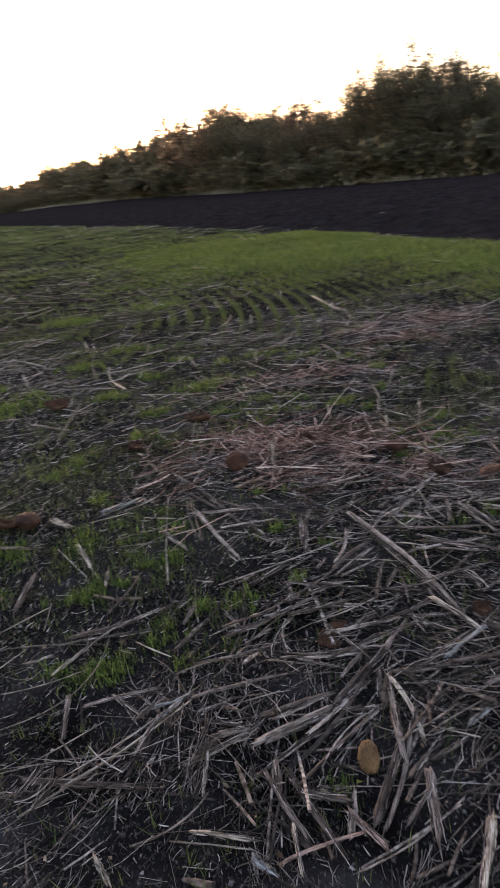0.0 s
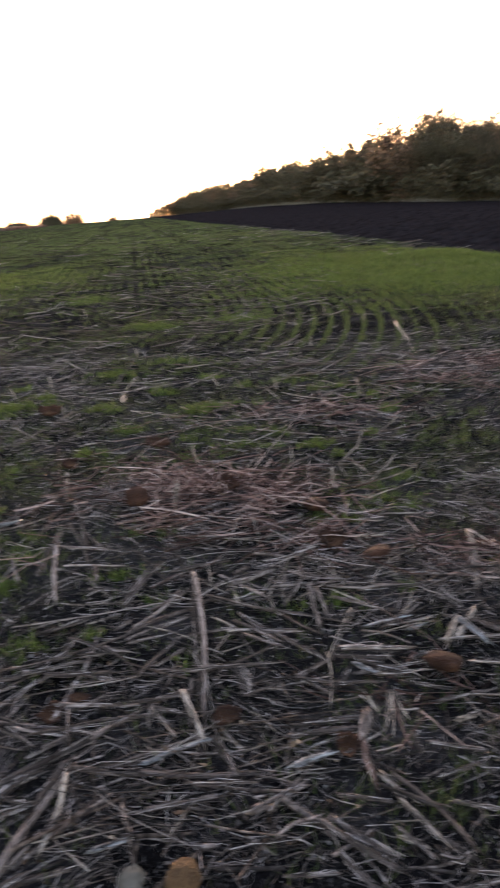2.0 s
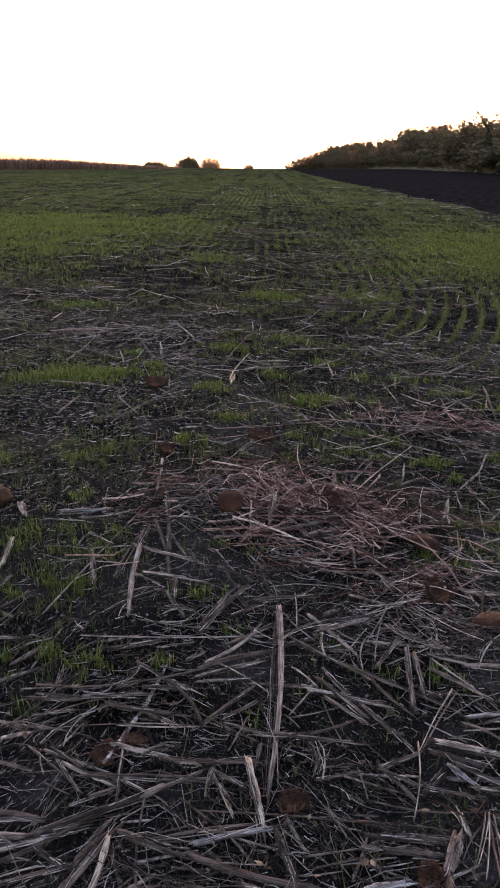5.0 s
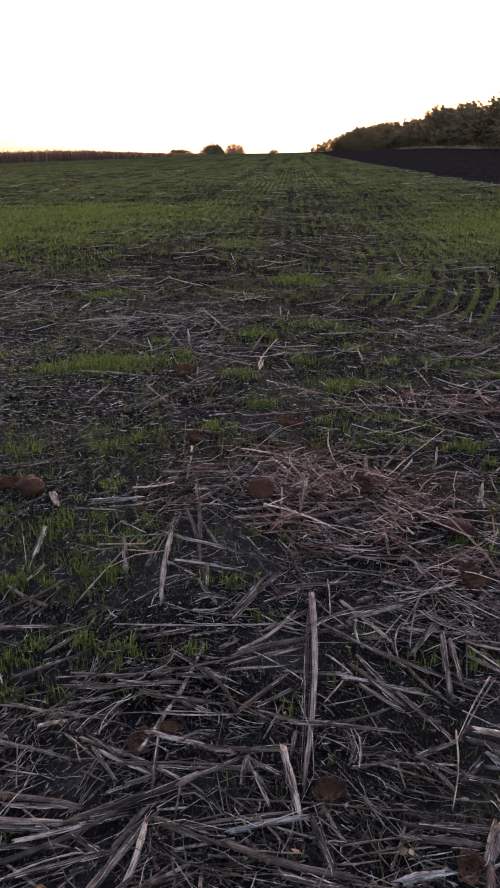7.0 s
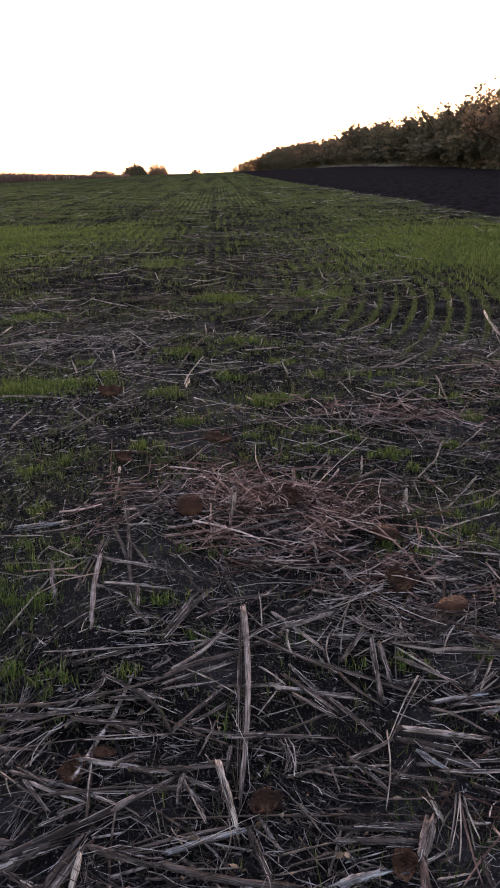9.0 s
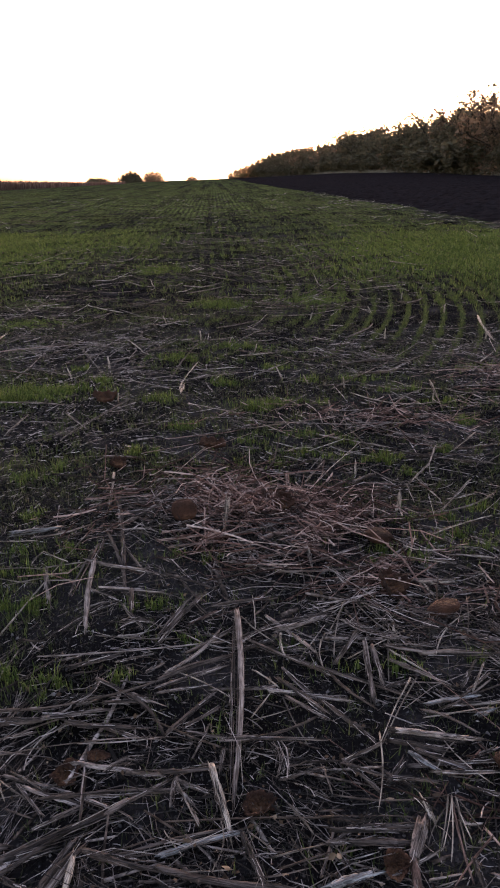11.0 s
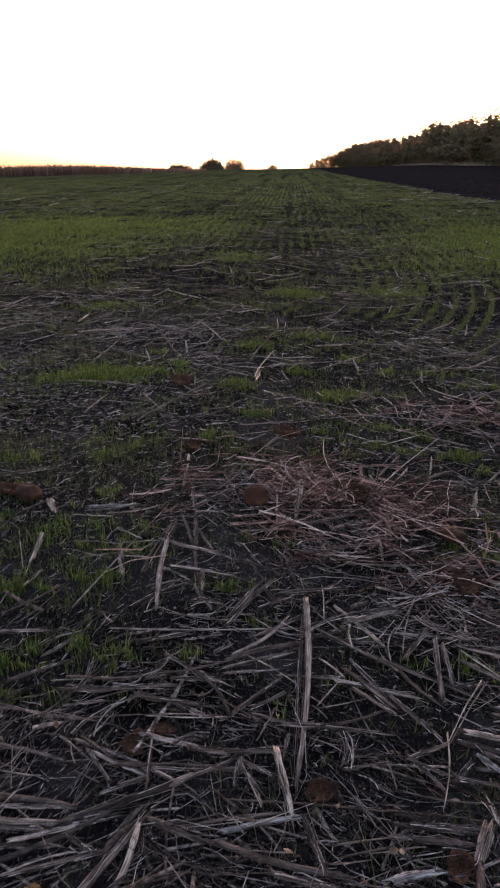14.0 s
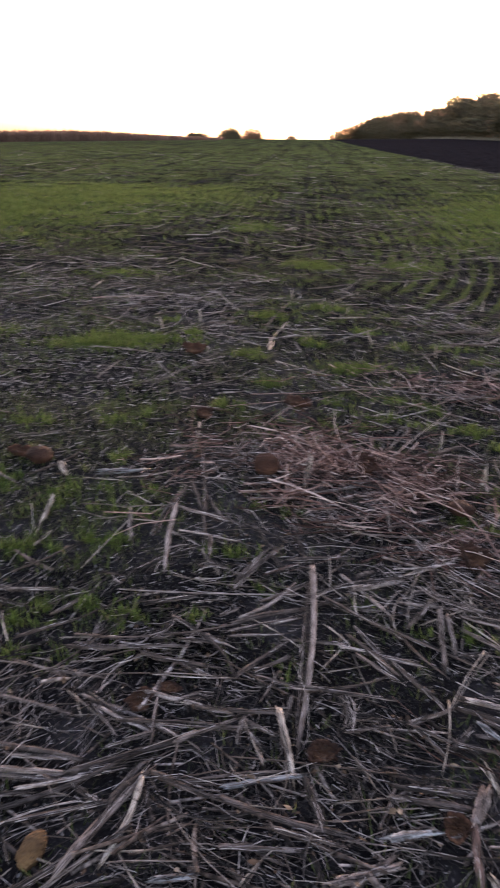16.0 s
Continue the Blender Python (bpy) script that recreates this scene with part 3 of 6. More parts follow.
def row_place(n, x0, x1, y0, y1):
    """Random places on drill rows: along x on the headland, round a bend, then along y."""
    x, y = rng.uniform(x0, x1, n), rng.uniform(y0, y1, n)
    dx, dy = x - CX, y - CY
    bend = (dx > 0) & (dy < 0)
    head = (dx <= 0) & (dy < 0)
    rad = np.hypot(dx, dy) + 1e-6
    want = np.round((rad - FIRST) / ROW) * ROW + FIRST
    wob = 0.005 + np.where(y > 9, 0.012, 0.030) * (1 - np.exp(-((x - 1.8) / 1.3) ** 2 - ((y - 6.0) / 1.8) ** 2))
    jx, jy = rng.normal(0, 1, n) * wob, rng.normal(0, 1, n) * wob
    X = np.where(bend, CX + dx / rad * want, np.where(head, x, np.round(x / ROW) * ROW))
    Y = np.where(bend, CY + dy / rad * want, np.where(head, CY - np.round(-dy / ROW) * ROW, y))
    return X + jx, Y + jy


def edge_strip(x, y):
    """The close green strip along the sown field's edge."""
    return np.exp(-((x - 5.2) / 1.0) ** 2) * smooth(4.2, 5.4, y) * (1 - smooth(11, 15, y))


def lush_cover(x, y):
    return edge_strip(x, y) + np.exp(-((x - 4.4) / 2.2) ** 2 - ((y - 10.8) / 2.8) ** 2) + 1.2 * np.exp(-((x + 5.0) / 2.8) ** 2 - ((y - 12.5) / 3.6) ** 2)


def green_cover(x, y):
    g = smooth(0.50, 0.62, fbm(x * 1.3 + 40, y * 2.2, 41, 4))
    lush = np.exp(-((x - 4.2) / 2.6) ** 2 - ((y - 10.5) / 3.2) ** 2)
    lush = lush + 1.2 * np.exp(-((x + 5.0) / 2.8) ** 2 - ((y - 12.0) / 3.6) ** 2)
    lush = np.maximum(lush, edge_strip(x, y))
    arcs = np.exp(-((x - 1.75) / 0.95) ** 2 - ((y - 5.8) / 1.25) ** 4)
    far = smooth(9, 15, y) * (0.06 + 0.94 * smooth(0.45, 0.55, fbm(x * 0.9, y * 0.6, 45, 5)))
    track = 1 - 0.8 * np.exp(-((y - 27 - 0.06 * x) / 0.5) ** 2) - 0.7 * np.exp(-((y - 31 - 0.06 * x) / 0.5) ** 2) - 0.6 * np.exp(-((y - 17 - 0.1 * x) / 0.25) ** 2)
    g = np.clip(np.maximum.reduce([np.maximum(g, 0.16) * np.where(y < 5, 0.50, 0.60), lush * (0.45 + 0.55 * smooth(0.38, 0.55, fbm(x * 1.1, y * 1.3, 47, 4))), 0.5 * arcs, far]), 0, 1) * np.where(x < 3, track, 1)
    return g * (1 - 0.8 * np.clip(mound(x, y) / 0.03, 0, 1)) * (1 - 0.8 * np.clip(litter_cover(x, y) - 0.3, 0, 1) * (y < 3.4))


def blades(x, y, hgt, wid, lean_max=0.8, slip=False):
    """Single leaf blades for places on the soil: vertices, 5 each, or 3 for a plain slip."""
    n = len(x)
    ang, lean = rng.uniform(0, 2 * np.pi, n), rng.uniform(0.05, lean_max, n)
    H = hgt * rng.lognormal(0, 0.3, n)
    W = wid * rng.lognormal(0, 0.2, n)
    d = np.stack([np.cos(ang), np.sin(ang), np.zeros(n)], 1)
    s = np.stack([-d[:, 1], d[:, 0], np.zeros(n)], 1)
    p0 = np.stack([x, y, field_h(x, y) - 0.004], 1)
    p1 = p0 + d * (H * lean * 0.3)[:, None] + np.array([0, 0, 1]) * (H * 0.6)[:, None]
    p2 = p0 + d * (H * lean)[:, None] + np.array([0, 0, 1]) * (H * (1.05 - 0.35 * lean))[:, None]
    w = s * (W / 2)[:, None]
    if slip:
        return np.stack([p0 - 1.3 * w, p0 + 1.3 * w, p2], 1).reshape(-1, 3)
    return np.stack([p0 - w, p0 + w, p1 + w, p1 - w, p2], 1).reshape(-1, 3)


def blade_object(name, label, sets, slips, mat):
    v, u = np.concatenate(sets or [np.zeros((0, 3))]), np.concatenate(slips or [np.zeros((0, 3))])
    k, q = np.arange(len(v) // 5) * 5, len(v) + np.arange(len(u) // 3) * 3
    faces = [np.stack([k, k + 1, k + 2, k + 3], 1), np.concatenate([np.stack([k + 3, k + 2, k + 4], 1), np.stack([q, q + 1, q + 2], 1)])]
    ob = put(name, mesh_from(name, np.concatenate([v, u]), faces), mat)
    return tagged(ob, label, "seedlings", kind="stuff")


# tufts that stand clear of the straw: place, half width, half depth, density
TUFTS_A = [(-0.68, 2.00, 0.09, 0.03, 0.8), (-0.61, 1.98, 0.03, 0.03, 0.9), (-0.73, 2.01, 0.02, 0.03, 0.9), (-0.50, 1.56, 0.02, 0.03, 1.0), (-0.64, 1.66, 0.03, 0.03, 0.8), (-0.54, 1.65, 0.05, 0.03, 0.7), (-0.30, 1.63, 0.04, 0.03, 1.0), (-0.44, 1.63, 0.05, 0.03, 0.4), (-0.17, 1.96, 0.07, 0.03, 0.9), (-0.27, 1.96, 0.08, 0.03, 0.5), (0.55, 1.59, 0.05, 0.03, 0.9), (0.61, 1.56, 0.03, 0.03, 0.6), (-0.55, 2.15, 0.10, 0.03, 0.8), (-0.71, 2.17, 0.07, 0.03, 0.8), (-0.53, 2.29, 0.05, 0.03, 0.8), (-0.74, 2.31, 0.09, 0.03, 0.6), (-0.75, 2.54, 0.03, 0.04, 0.9), (-0.86, 2.95, 0.13, 0.06, 0.5), (-0.72, 3.06, 0.08, 0.05, 0.5)]
TUFTS_B = [(-0.39, 3.15, 0.06, 0.04, 0.7), (-0.32, 3.20, 0.07, 0.03, 0.6), (0.87, 3.19, 0.11, 0.04, 0.9), (1.21, 3.28, 0.05, 0.05, 1.3), (0.97, 3.02, 0.05, 0.04, 0.7), (1.15, 2.66, 0.10, 0.03, 0.9), (0.95, 2.57, 0.12, 0.03, 0.8), (0.80, 2.57, 0.05, 0.03, 0.6), (1.04, 2.42, 0.12, 0.03, 0.8), (1.02, 2.29, 0.13, 0.03, 1.0), (0.86, 2.37, 0.06, 0.04, 0.9), (0.64, 2.29, 0.04, 0.04, 1.0), (0.79, 1.59, 0.04, 0.03, 0.7), (0.41, 1.58, 0.03, 0.03, 0.5), (0.24, 1.71, 0.04, 0.03, 0.5), (-0.02, 1.79, 0.07, 0.03, 0.5), (-0.01, 1.43, 0.02, 0.03, 1.0), (0.74, 2.24, 0.09, 0.03, 0.8), (-0.13, 2.25, 0.05, 0.03, 0.5)]
TUFTS_C = [(0.02, 2.23, 0.06, 0.03, 0.4), (0.20, 3.09, 0.17, 0.04, 0.4), (0.39, 3.27, 0.17, 0.05, 0.5), (0.66, 3.19, 0.11, 0.04, 0.5), (-1.06, 4.26, 0.32, 0.10, 1.3), (-1.27, 4.13, 0.14, 0.10, 1.2), (-0.73, 4.43, 0.07, 0.08, 0.9), (-0.30, 4.04, 0.10, 0.07, 0.8), (-0.17, 3.58, 0.08, 0.05, 1.1), (-0.39, 3.22, 0.03, 0.05, 1.3), (0.07, 4.44, 0.08, 0.08, 1.0), (0.28, 3.96, 0.15, 0.09, 0.9), (0.47, 3.52, 0.19, 0.04, 0.7), (0.16, 3.39, 0.09, 0.03, 0.7), (0.71, 3.43, 0.09, 0.04, 0.6), (0.87, 3.23, 0.06, 0.04, 0.8), (0.65, 4.52, 0.06, 0.07, 0.8), (1.43, 3.65, 0.06, 0.05, 1.4), (-0.93, 4.74, 0.06, 0.08, 0.7)]
TUFTS_D = [(-0.76, 9.75, 0.38, 0.44, 1.1), (0.09, 7.12, 0.24, 0.21, 1.1), (-3.19, 14.69, 1.12, 1.01, 0.8), (0.50, 4.04, 0.21, 0.05, 0.6), (1.01, 4.52, 0.19, 0.05, 0.5), (1.22, 4.26, 0.15, 0.05, 0.6), (1.38, 4.03, 0.14, 0.05, 0.5), (1.86, 4.70, 0.16, 0.06, 0.6), (1.04, 7.38, 0.36, 0.23, 0.6), (0.46, 4.84, 0.16, 0.07, 0.5), (-0.27, 5.00, 0.25, 0.09, 0.5), (0.20, 5.41, 0.27, 0.09, 0.5), (-1.35, 2.06, 0.11, 0.03, 1.0), (-0.94, 1.91, 0.05, 0.03, 1.1), (-0.85, 1.92, 0.03, 0.03, 1.0), (-0.74, 2.01, 0.02, 0.03, 1.1), (-0.86, 1.57, 0.11, 0.03, 0.7), (-0.77, 1.44, 0.07, 0.03, 0.8), (-1.02, 1.55, 0.09, 0.03, 0.7)]
TUFTS_E = [(-0.64, 1.43, 0.02, 0.03, 1.0), (-1.15, 1.63, 0.06, 0.03, 0.9), (-0.78, 1.66, 0.04, 0.03, 0.9), (-0.65, 1.66, 0.03, 0.03, 1.0), (-0.92, 2.19, 0.07, 0.03, 0.7), (-1.20, 2.35, 0.12, 0.03, 0.8), (-1.49, 2.33, 0.10, 0.03, 0.6), (-0.62, 0.84, 0.03, 0.03, 0.7), (-0.99, 1.94, 0.12, 0.03, 1.0), (-0.98, 1.51, 0.07, 0.03, 0.8), (-1.15, 2.29, 0.09, 0.04, 0.8), (-0.60, 0.81, 0.03, 0.03, 0.5)]
TUFTS_F = [(-2.28, 4.33, 0.39, 0.09, 0.9), (-1.99, 3.52, 0.23, 0.12, 1.0), (-1.27, 4.10, 0.38, 0.11, 0.8), (-1.26, 2.90, 0.17, 0.06, 0.6), (-1.37, 2.39, 0.22, 0.04, 1.0), (-0.76, 2.57, 0.05, 0.04, 0.8), (-1.34, 2.08, 0.10, 0.03, 0.9), (-0.90, 2.28, 0.08, 0.06, 0.7), (-0.98, 1.94, 0.06, 0.03, 0.8), (-1.04, 1.56, 0.10, 0.05, 0.9), (-0.62, 2.02, 0.03, 0.03, 0.8), (-0.65, 1.69, 0.03, 0.03, 0.8), (-0.52, 1.64, 0.04, 0.03, 0.7), (-2.91, 5.23, 0.28, 0.16, 0.6), (-1.65, 6.28, 0.31, 0.17, 0.6)]


def tufts():
    """Close groups of blades, ragged at the edge."""
    xs, ys = [], []
    for x, y, a, b, thick in TUFTS_A + TUFTS_B + TUFTS_C + TUFTS_D + TUFTS_E + TUFTS_F:
        n = int(np.clip(15000 * thick * a * b * 3.14, 22, 2200))
        c = max(4, n // 7)
        cx, cy = rng.normal(x, a * 0.55, c), rng.normal(y, b * 0.55, c)
        k = rng.integers(c, size=n)
        xs.append(cx[k] + rng.normal(0, 0.010, n))
        ys.append(cy[k] + rng.normal(0, 0.008, n))
    return blades(np.concatenate(xs), np.concatenate(ys), 0.038, 0.0026, 0.8)


def seedlings():
    sets, slips, sparse = [tufts()], [], []
    for count, x0, x1, y0, y1, hgt, wid in [(22000, -7.0, 6.0, -6.0, 0.7, 0.045, 0.005), (9000, -7.0, -1.8, 0.6, 3.2, 0.045, 0.004), (8000, 2.4, 6.0, 0.6, 3.2, 0.045, 0.004), (12000, -8.0, -3.2, 3.2, 7.5, 0.045, 0.004),
                                            (85000, -1.8, 2.4, 0.6, 3.2, 0.044, 0.0029), (125000, -3.2, 4.2, 3.2, 7.5, 0.040, 0.0030), (40000, 0.8, 4.0, 5.6, 8.5, 0.042, 0.003), (480000, 0.0, 6.3, 6.5, 17.0, 0.046, 0.0056), (60000, 3.2, 6.3, 4.2, 6.6, 0.046, 0.0050), (380000, -11.0, -0.5, 7.5, 17.5, 0.047, 0.0060),
                                            (120000, -6.5, 6.4, 7.0, 15.0, 0.042, 0.0048), (120000, -13, 6.2, 14, 32, 0.036, 0.010), (50000, -26, 6.0, 32, 70, 0.045, 0.022)]:
        per = 4
        x, y = row_place(count // per, x0, x1, y0, y1)
        keep = (rng.random(count // per) < green_cover(x, y)) & (x < edge_x(y) - np.where(y < 13, 0.15, 0.6) + 0.6 * (fbm(x * 2, y * 0.5, 53) - 0.5))
        if hgt in (0.046, 0.047):
            keep &= rng.random(count // per) < lush_cover(x, y)
        x, y = np.repeat(x[keep], per), np.repeat(y[keep], per)
        n = len(x)
        jit = 0.035 if hgt in (0.046, 0.047) else 0.009
        x, y = x + rng.normal(0, jit, n), y + rng.normal(0, jit, n)
        far = y0 >= 14 or y1 < 1
        (slips if far else sets if hgt in (0.046, 0.047) else sparse).append(blades(x, y, hgt, wid, 0.8, far or hgt not in (0.046, 0.047)))
    blade_object("sparse_seedlings", "thin olive-green cereal seedlings in drilled rows on dark soil", [], slips + sparse, M_SPARSE)
    return blade_object("cereal_seedlings", "short bright green cereal seedlings in close tufts", sets, [], M_BLADE)


seedlings()


def weeds():
    """Fine volunteer growth and withered blades between the rows."""
    sets = []
    for count, x0, x1, y0, y1, hgt, wid in [(60000, -1.8, 2.4, 0.8, 3.2, 0.028, 0.0021), (150000, -3.2, 4.2, 2.6, 7.5, 0.03, 0.003), (14000, -8.0, -3.2, 1.0, 7.5, 0.035, 0.005), (12000, -7.0, 6.0, -6.0, 0.8, 0.035, 0.005), (90000, -6.5, 6.4, 7.0, 15.0, 0.038, 0.0045), (30000, -13, 6.2, 15, 32, 0.03, 0.010)]:
        x, y = rng.uniform(x0, x1, count), rng.uniform(y0, y1, count)
        cover = 0.12 + 0.6 * smooth(0.40, 0.58, fbm(x * 0.8 + 11, y * 1.5, 51, 4))
        keep = (rng.random(count) < cover * np.maximum(0.4 + 0.6 * smooth(1.2, 2.2, y), smooth(0.2, -1.0, y)) * (1 - 0.6 * np.clip(litter_cover(x, y) - 0.2, 0, 1))) & (x < edge_x(y) - 0.5)
        sets.append(blades(x[keep], y[keep], hgt, wid, 1.4, True))
    return blade_object("sprouting_weeds", "fine dull olive sprouts and withered blades between the rows", [], sets, M_WEED)


weeds()


# ==== stalks ====
def stalk_mesh(name, seed, length, r, mat, flat=0.75, bow=0.0):
    """A broken stalk along local x: ribbed, uneven, a little crooked, with splintered ends."""
    g = np.random.default_rng(seed)
    k, sides = (15, 10) if r > 0.0034 else (9, 5)
    s = np.linspace(-0.5, 0.5, k)
    walk_y, walk_z = np.cumsum(g.normal(0, 1, k)), np.cumsum(g.normal(0, 1, k))
    y = (0.007 if r > 0.0034 else 0.012) * length * g.normal() * np.cos(s * 3) * 2 + 0.10 * r * (walk_y - np.linspace(walk_y[0], walk_y[-1], k)) + bow * (1 - 4 * s**2)
    z = 0.010 * length * g.normal() * np.cos(s * 4 + g.uniform(0, 3)) + 0.07 * r * (walk_z - np.linspace(walk_z[0], walk_z[-1], k))
    lump = np.interp(s, np.linspace(-0.5, 0.5, 6), g.normal(0, 0.10, 6))
    rad = r * (1.0 - 0.25 * (s + 0.5)) * (1 + lump + 0.03 * g.normal(size=k))
    twist = s * g.normal(0, 0.8)
    ang = np.arange(sides) / sides * 2 * np.pi + twist[:, None]
    ridge = 1 + 0.16 * g.normal(size=sides)
    rough = ridge[None] * (1 + 0.06 * g.normal(size=(k, sides)))
    cx = np.repeat((s * length)[:, None], sides, 1)
    cx[0] -= np.abs(g.normal(0, 1.6 * r, sides)) - r
    cx[-1] += np.abs(g.normal(0, 2.6 * r, sides)) - r
    rough[-1] *= g.uniform(0.3, 1.0, sides)
    rough[0] *= g.uniform(0.5, 1.0, sides)
    v = np.stack([cx, y[:, None] + rad[:, None] * rough * np.cos(ang), z[:, None] + flat * rad[:, None] * rough * np.sin(ang)], -1).reshape(-1, 3)
    i = np.arange(k - 1)[:, None] * sides
    a, c = np.arange(sides), (np.arange(sides) + 1) % sides
    q = np.stack([i + a, i + c, i + sides + c, i + sides + a], -1).reshape(-1, 4)
    ends = np.array([[s[0] * length + 1.2 * r, y[0], z[0]], [s[-1] * length - 1.5 * r, y[-1], z[-1]]])
    e0, e1 = len(v), len(v) + 1
    t = np.concatenate([np.stack([c, a, np.full(sides, e0)], 1), np.stack([(k - 1) * sides + a, (k - 1) * sides + c, np.full(sides, e1)], 1)])
    me = mesh_from(name, np.concatenate([v, ends]), [q, t])
    me.materials.append(mat)
    return me


def peel_mesh(seed, length, r):
    """Bark fibres that come loose along a stalk and stand off at its ends."""
    g = np.random.default_rng(seed)
    n = 14
    s0 = g.uniform(-0.55, 0.25, n)
    s1 = s0 + g.uniform(0.25, 0.6, n)
    f = np.linspace(0, 1, 5)
    x = (s0[:, None] + (s1 - s0)[:, None] * f) * length
    a = g.uniform(-0.4, 3.5, n)
    off = r * (0.95 + 1.3 * g.random(n)[:, None] * np.where(g.random(n) < 0.5, 1, 0.2)[:, None] * f**2)
    y, z = off * np.cos(a)[:, None] + g.normal(0, 0.0008, (n, 5)), 0.75 * off * np.sin(a)[:, None] + g.normal(0, 0.0008, (n, 5))
    v, q = strands(np.stack([x, y, z], 2), np.full((n, 5), 0.0012) * np.linspace(1.2, 0.6, 5))
    me = mesh_from("peeling_bark", v, [q])
    me.materials.append(M_STRAW)
    return me


def lay(a, b, za=0.02, zb=0.02):
    """Pose of a stalk whose ends lie over two places on the soil, and its length."""
    pa = Vector((a[0], a[1], float(field_h(*a)) + za))
    pb = Vector((b[0], b[1], float(field_h(*b)) + zb))
    d = pb - pa
    return Matrix.Translation((pa + pb) / 2) @ d.to_track_quat("X", "Z").to_matrix().to_4x4(), d.length


def stalk(a, b, r, mat, label, seed, za=0.02, zb=0.02, group="broken stalks on the field", bow=0.0, name="sunflower_stalk"):
    m4, length = lay(a, b, za, zb)
    ob = put(name, stalk_mesh(name, seed, length, r, mat, bow=bow), mat, None, m4)
    if r > 0.0034 and abs(bow) < 0.6 * r + 0.004:
        tagged(put("peeling_bark", peel_mesh(seed + 5000, length, r), M_STRAW, ob), kind="stuff")
    return tagged(ob, label, "stalk", group)


# stems by kind: both ends on the soil, radius, sideways bow
DARK_A = [(-0.35, 2.31, -0.33, 2.19, 0.0064, 0.00), (-0.60, 2.57, -0.43, 2.56, 0.0047, 0.00), (-0.39, 2.18, -0.20, 2.11, 0.0041, 0.00), (-0.44, 2.31, -0.50, 2.01, 0.0041, -0.01), (-0.21, 2.41, -0.10, 2.47, 0.0057, 0.00), (0.07, 2.36, 0.26, 2.49, 0.0057, 0.00), (0.26, 2.49, 0.34, 2.57, 0.0059, 0.00), (-0.18, 2.10, 0.00, 2.03, 0.0040, 0.01), (-0.21, 2.21, -0.16, 2.19, 0.0042, 0.00), (-0.45, 1.68, -0.30, 1.72, 0.0069, 0.00), (-0.43, 1.65, -0.36, 1.66, 0.0034, 0.00), (-0.30, 1.53, -0.25, 1.55, 0.0033, 0.00), (-0.26, 1.55, -0.14, 1.39, 0.0047, 0.01), (-0.62, 1.49, -0.49, 1.47, 0.0047, 0.00), (-0.48, 1.47, -0.31, 1.49, 0.0063, 0.00)]
DARK_B = [(-0.31, 1.51, -0.21, 1.53, 0.0056, 0.00), (-0.60, 1.40, -0.51, 1.43, 0.0038, 0.00), (-0.18, 1.80, -0.09, 1.97, 0.0056, 0.00), (-0.18, 1.77, -0.11, 1.89, 0.0055, 0.00), (-0.00, 1.92, 0.21, 1.97, 0.0067, -0.00), (-0.17, 1.59, 0.05, 1.68, 0.0076, 0.01), (-0.17, 1.56, 0.03, 1.64, 0.0050, 0.00), (-0.17, 1.54, -0.02, 1.56, 0.0041, 0.00), (-0.13, 1.39, -0.00, 1.54, 0.0047, -0.00), (0.09, 1.71, 0.19, 1.74, 0.0044, 0.00), (0.21, 1.82, 0.37, 1.86, 0.0037, 0.00), (0.09, 1.49, 0.20, 1.45, 0.0032, 0.00), (-0.08, 1.40, 0.01, 1.47, 0.0039, 0.00), (-0.08, 1.39, 0.04, 1.35, 0.0038, 0.00), (0.06, 1.53, 0.17, 1.52, 0.0041, 0.00)]
DARK_C = [(0.37, 1.37, 0.41, 1.31, 0.0045, 0.00), (0.52, 1.51, 0.65, 1.49, 0.0032, 0.00), (0.49, 1.50, 0.56, 1.51, 0.0048, 0.00), (-0.14, 1.26, 0.01, 1.27, 0.0050, 0.00), (-0.34, 1.37, -0.32, 1.13, 0.0042, 0.00), (-0.43, 1.13, -0.33, 1.18, 0.0040, 0.00), (-0.50, 1.05, -0.25, 1.16, 0.0085, -0.00), (-0.26, 1.15, -0.13, 1.23, 0.0055, 0.00), (-0.50, 1.04, -0.41, 1.07, 0.0038, 0.00), (-0.33, 1.09, -0.37, 1.02, 0.0063, 0.00), (-0.13, 1.01, 0.15, 0.94, 0.0073, -0.01), (-0.48, 1.02, -0.41, 0.98, 0.0049, 0.00), (-0.39, 1.15, -0.33, 1.18, 0.0034, 0.00), (-0.51, 1.19, -0.44, 1.16, 0.0027, 0.00), (0.06, 1.08, 0.10, 0.95, 0.0056, -0.00)]
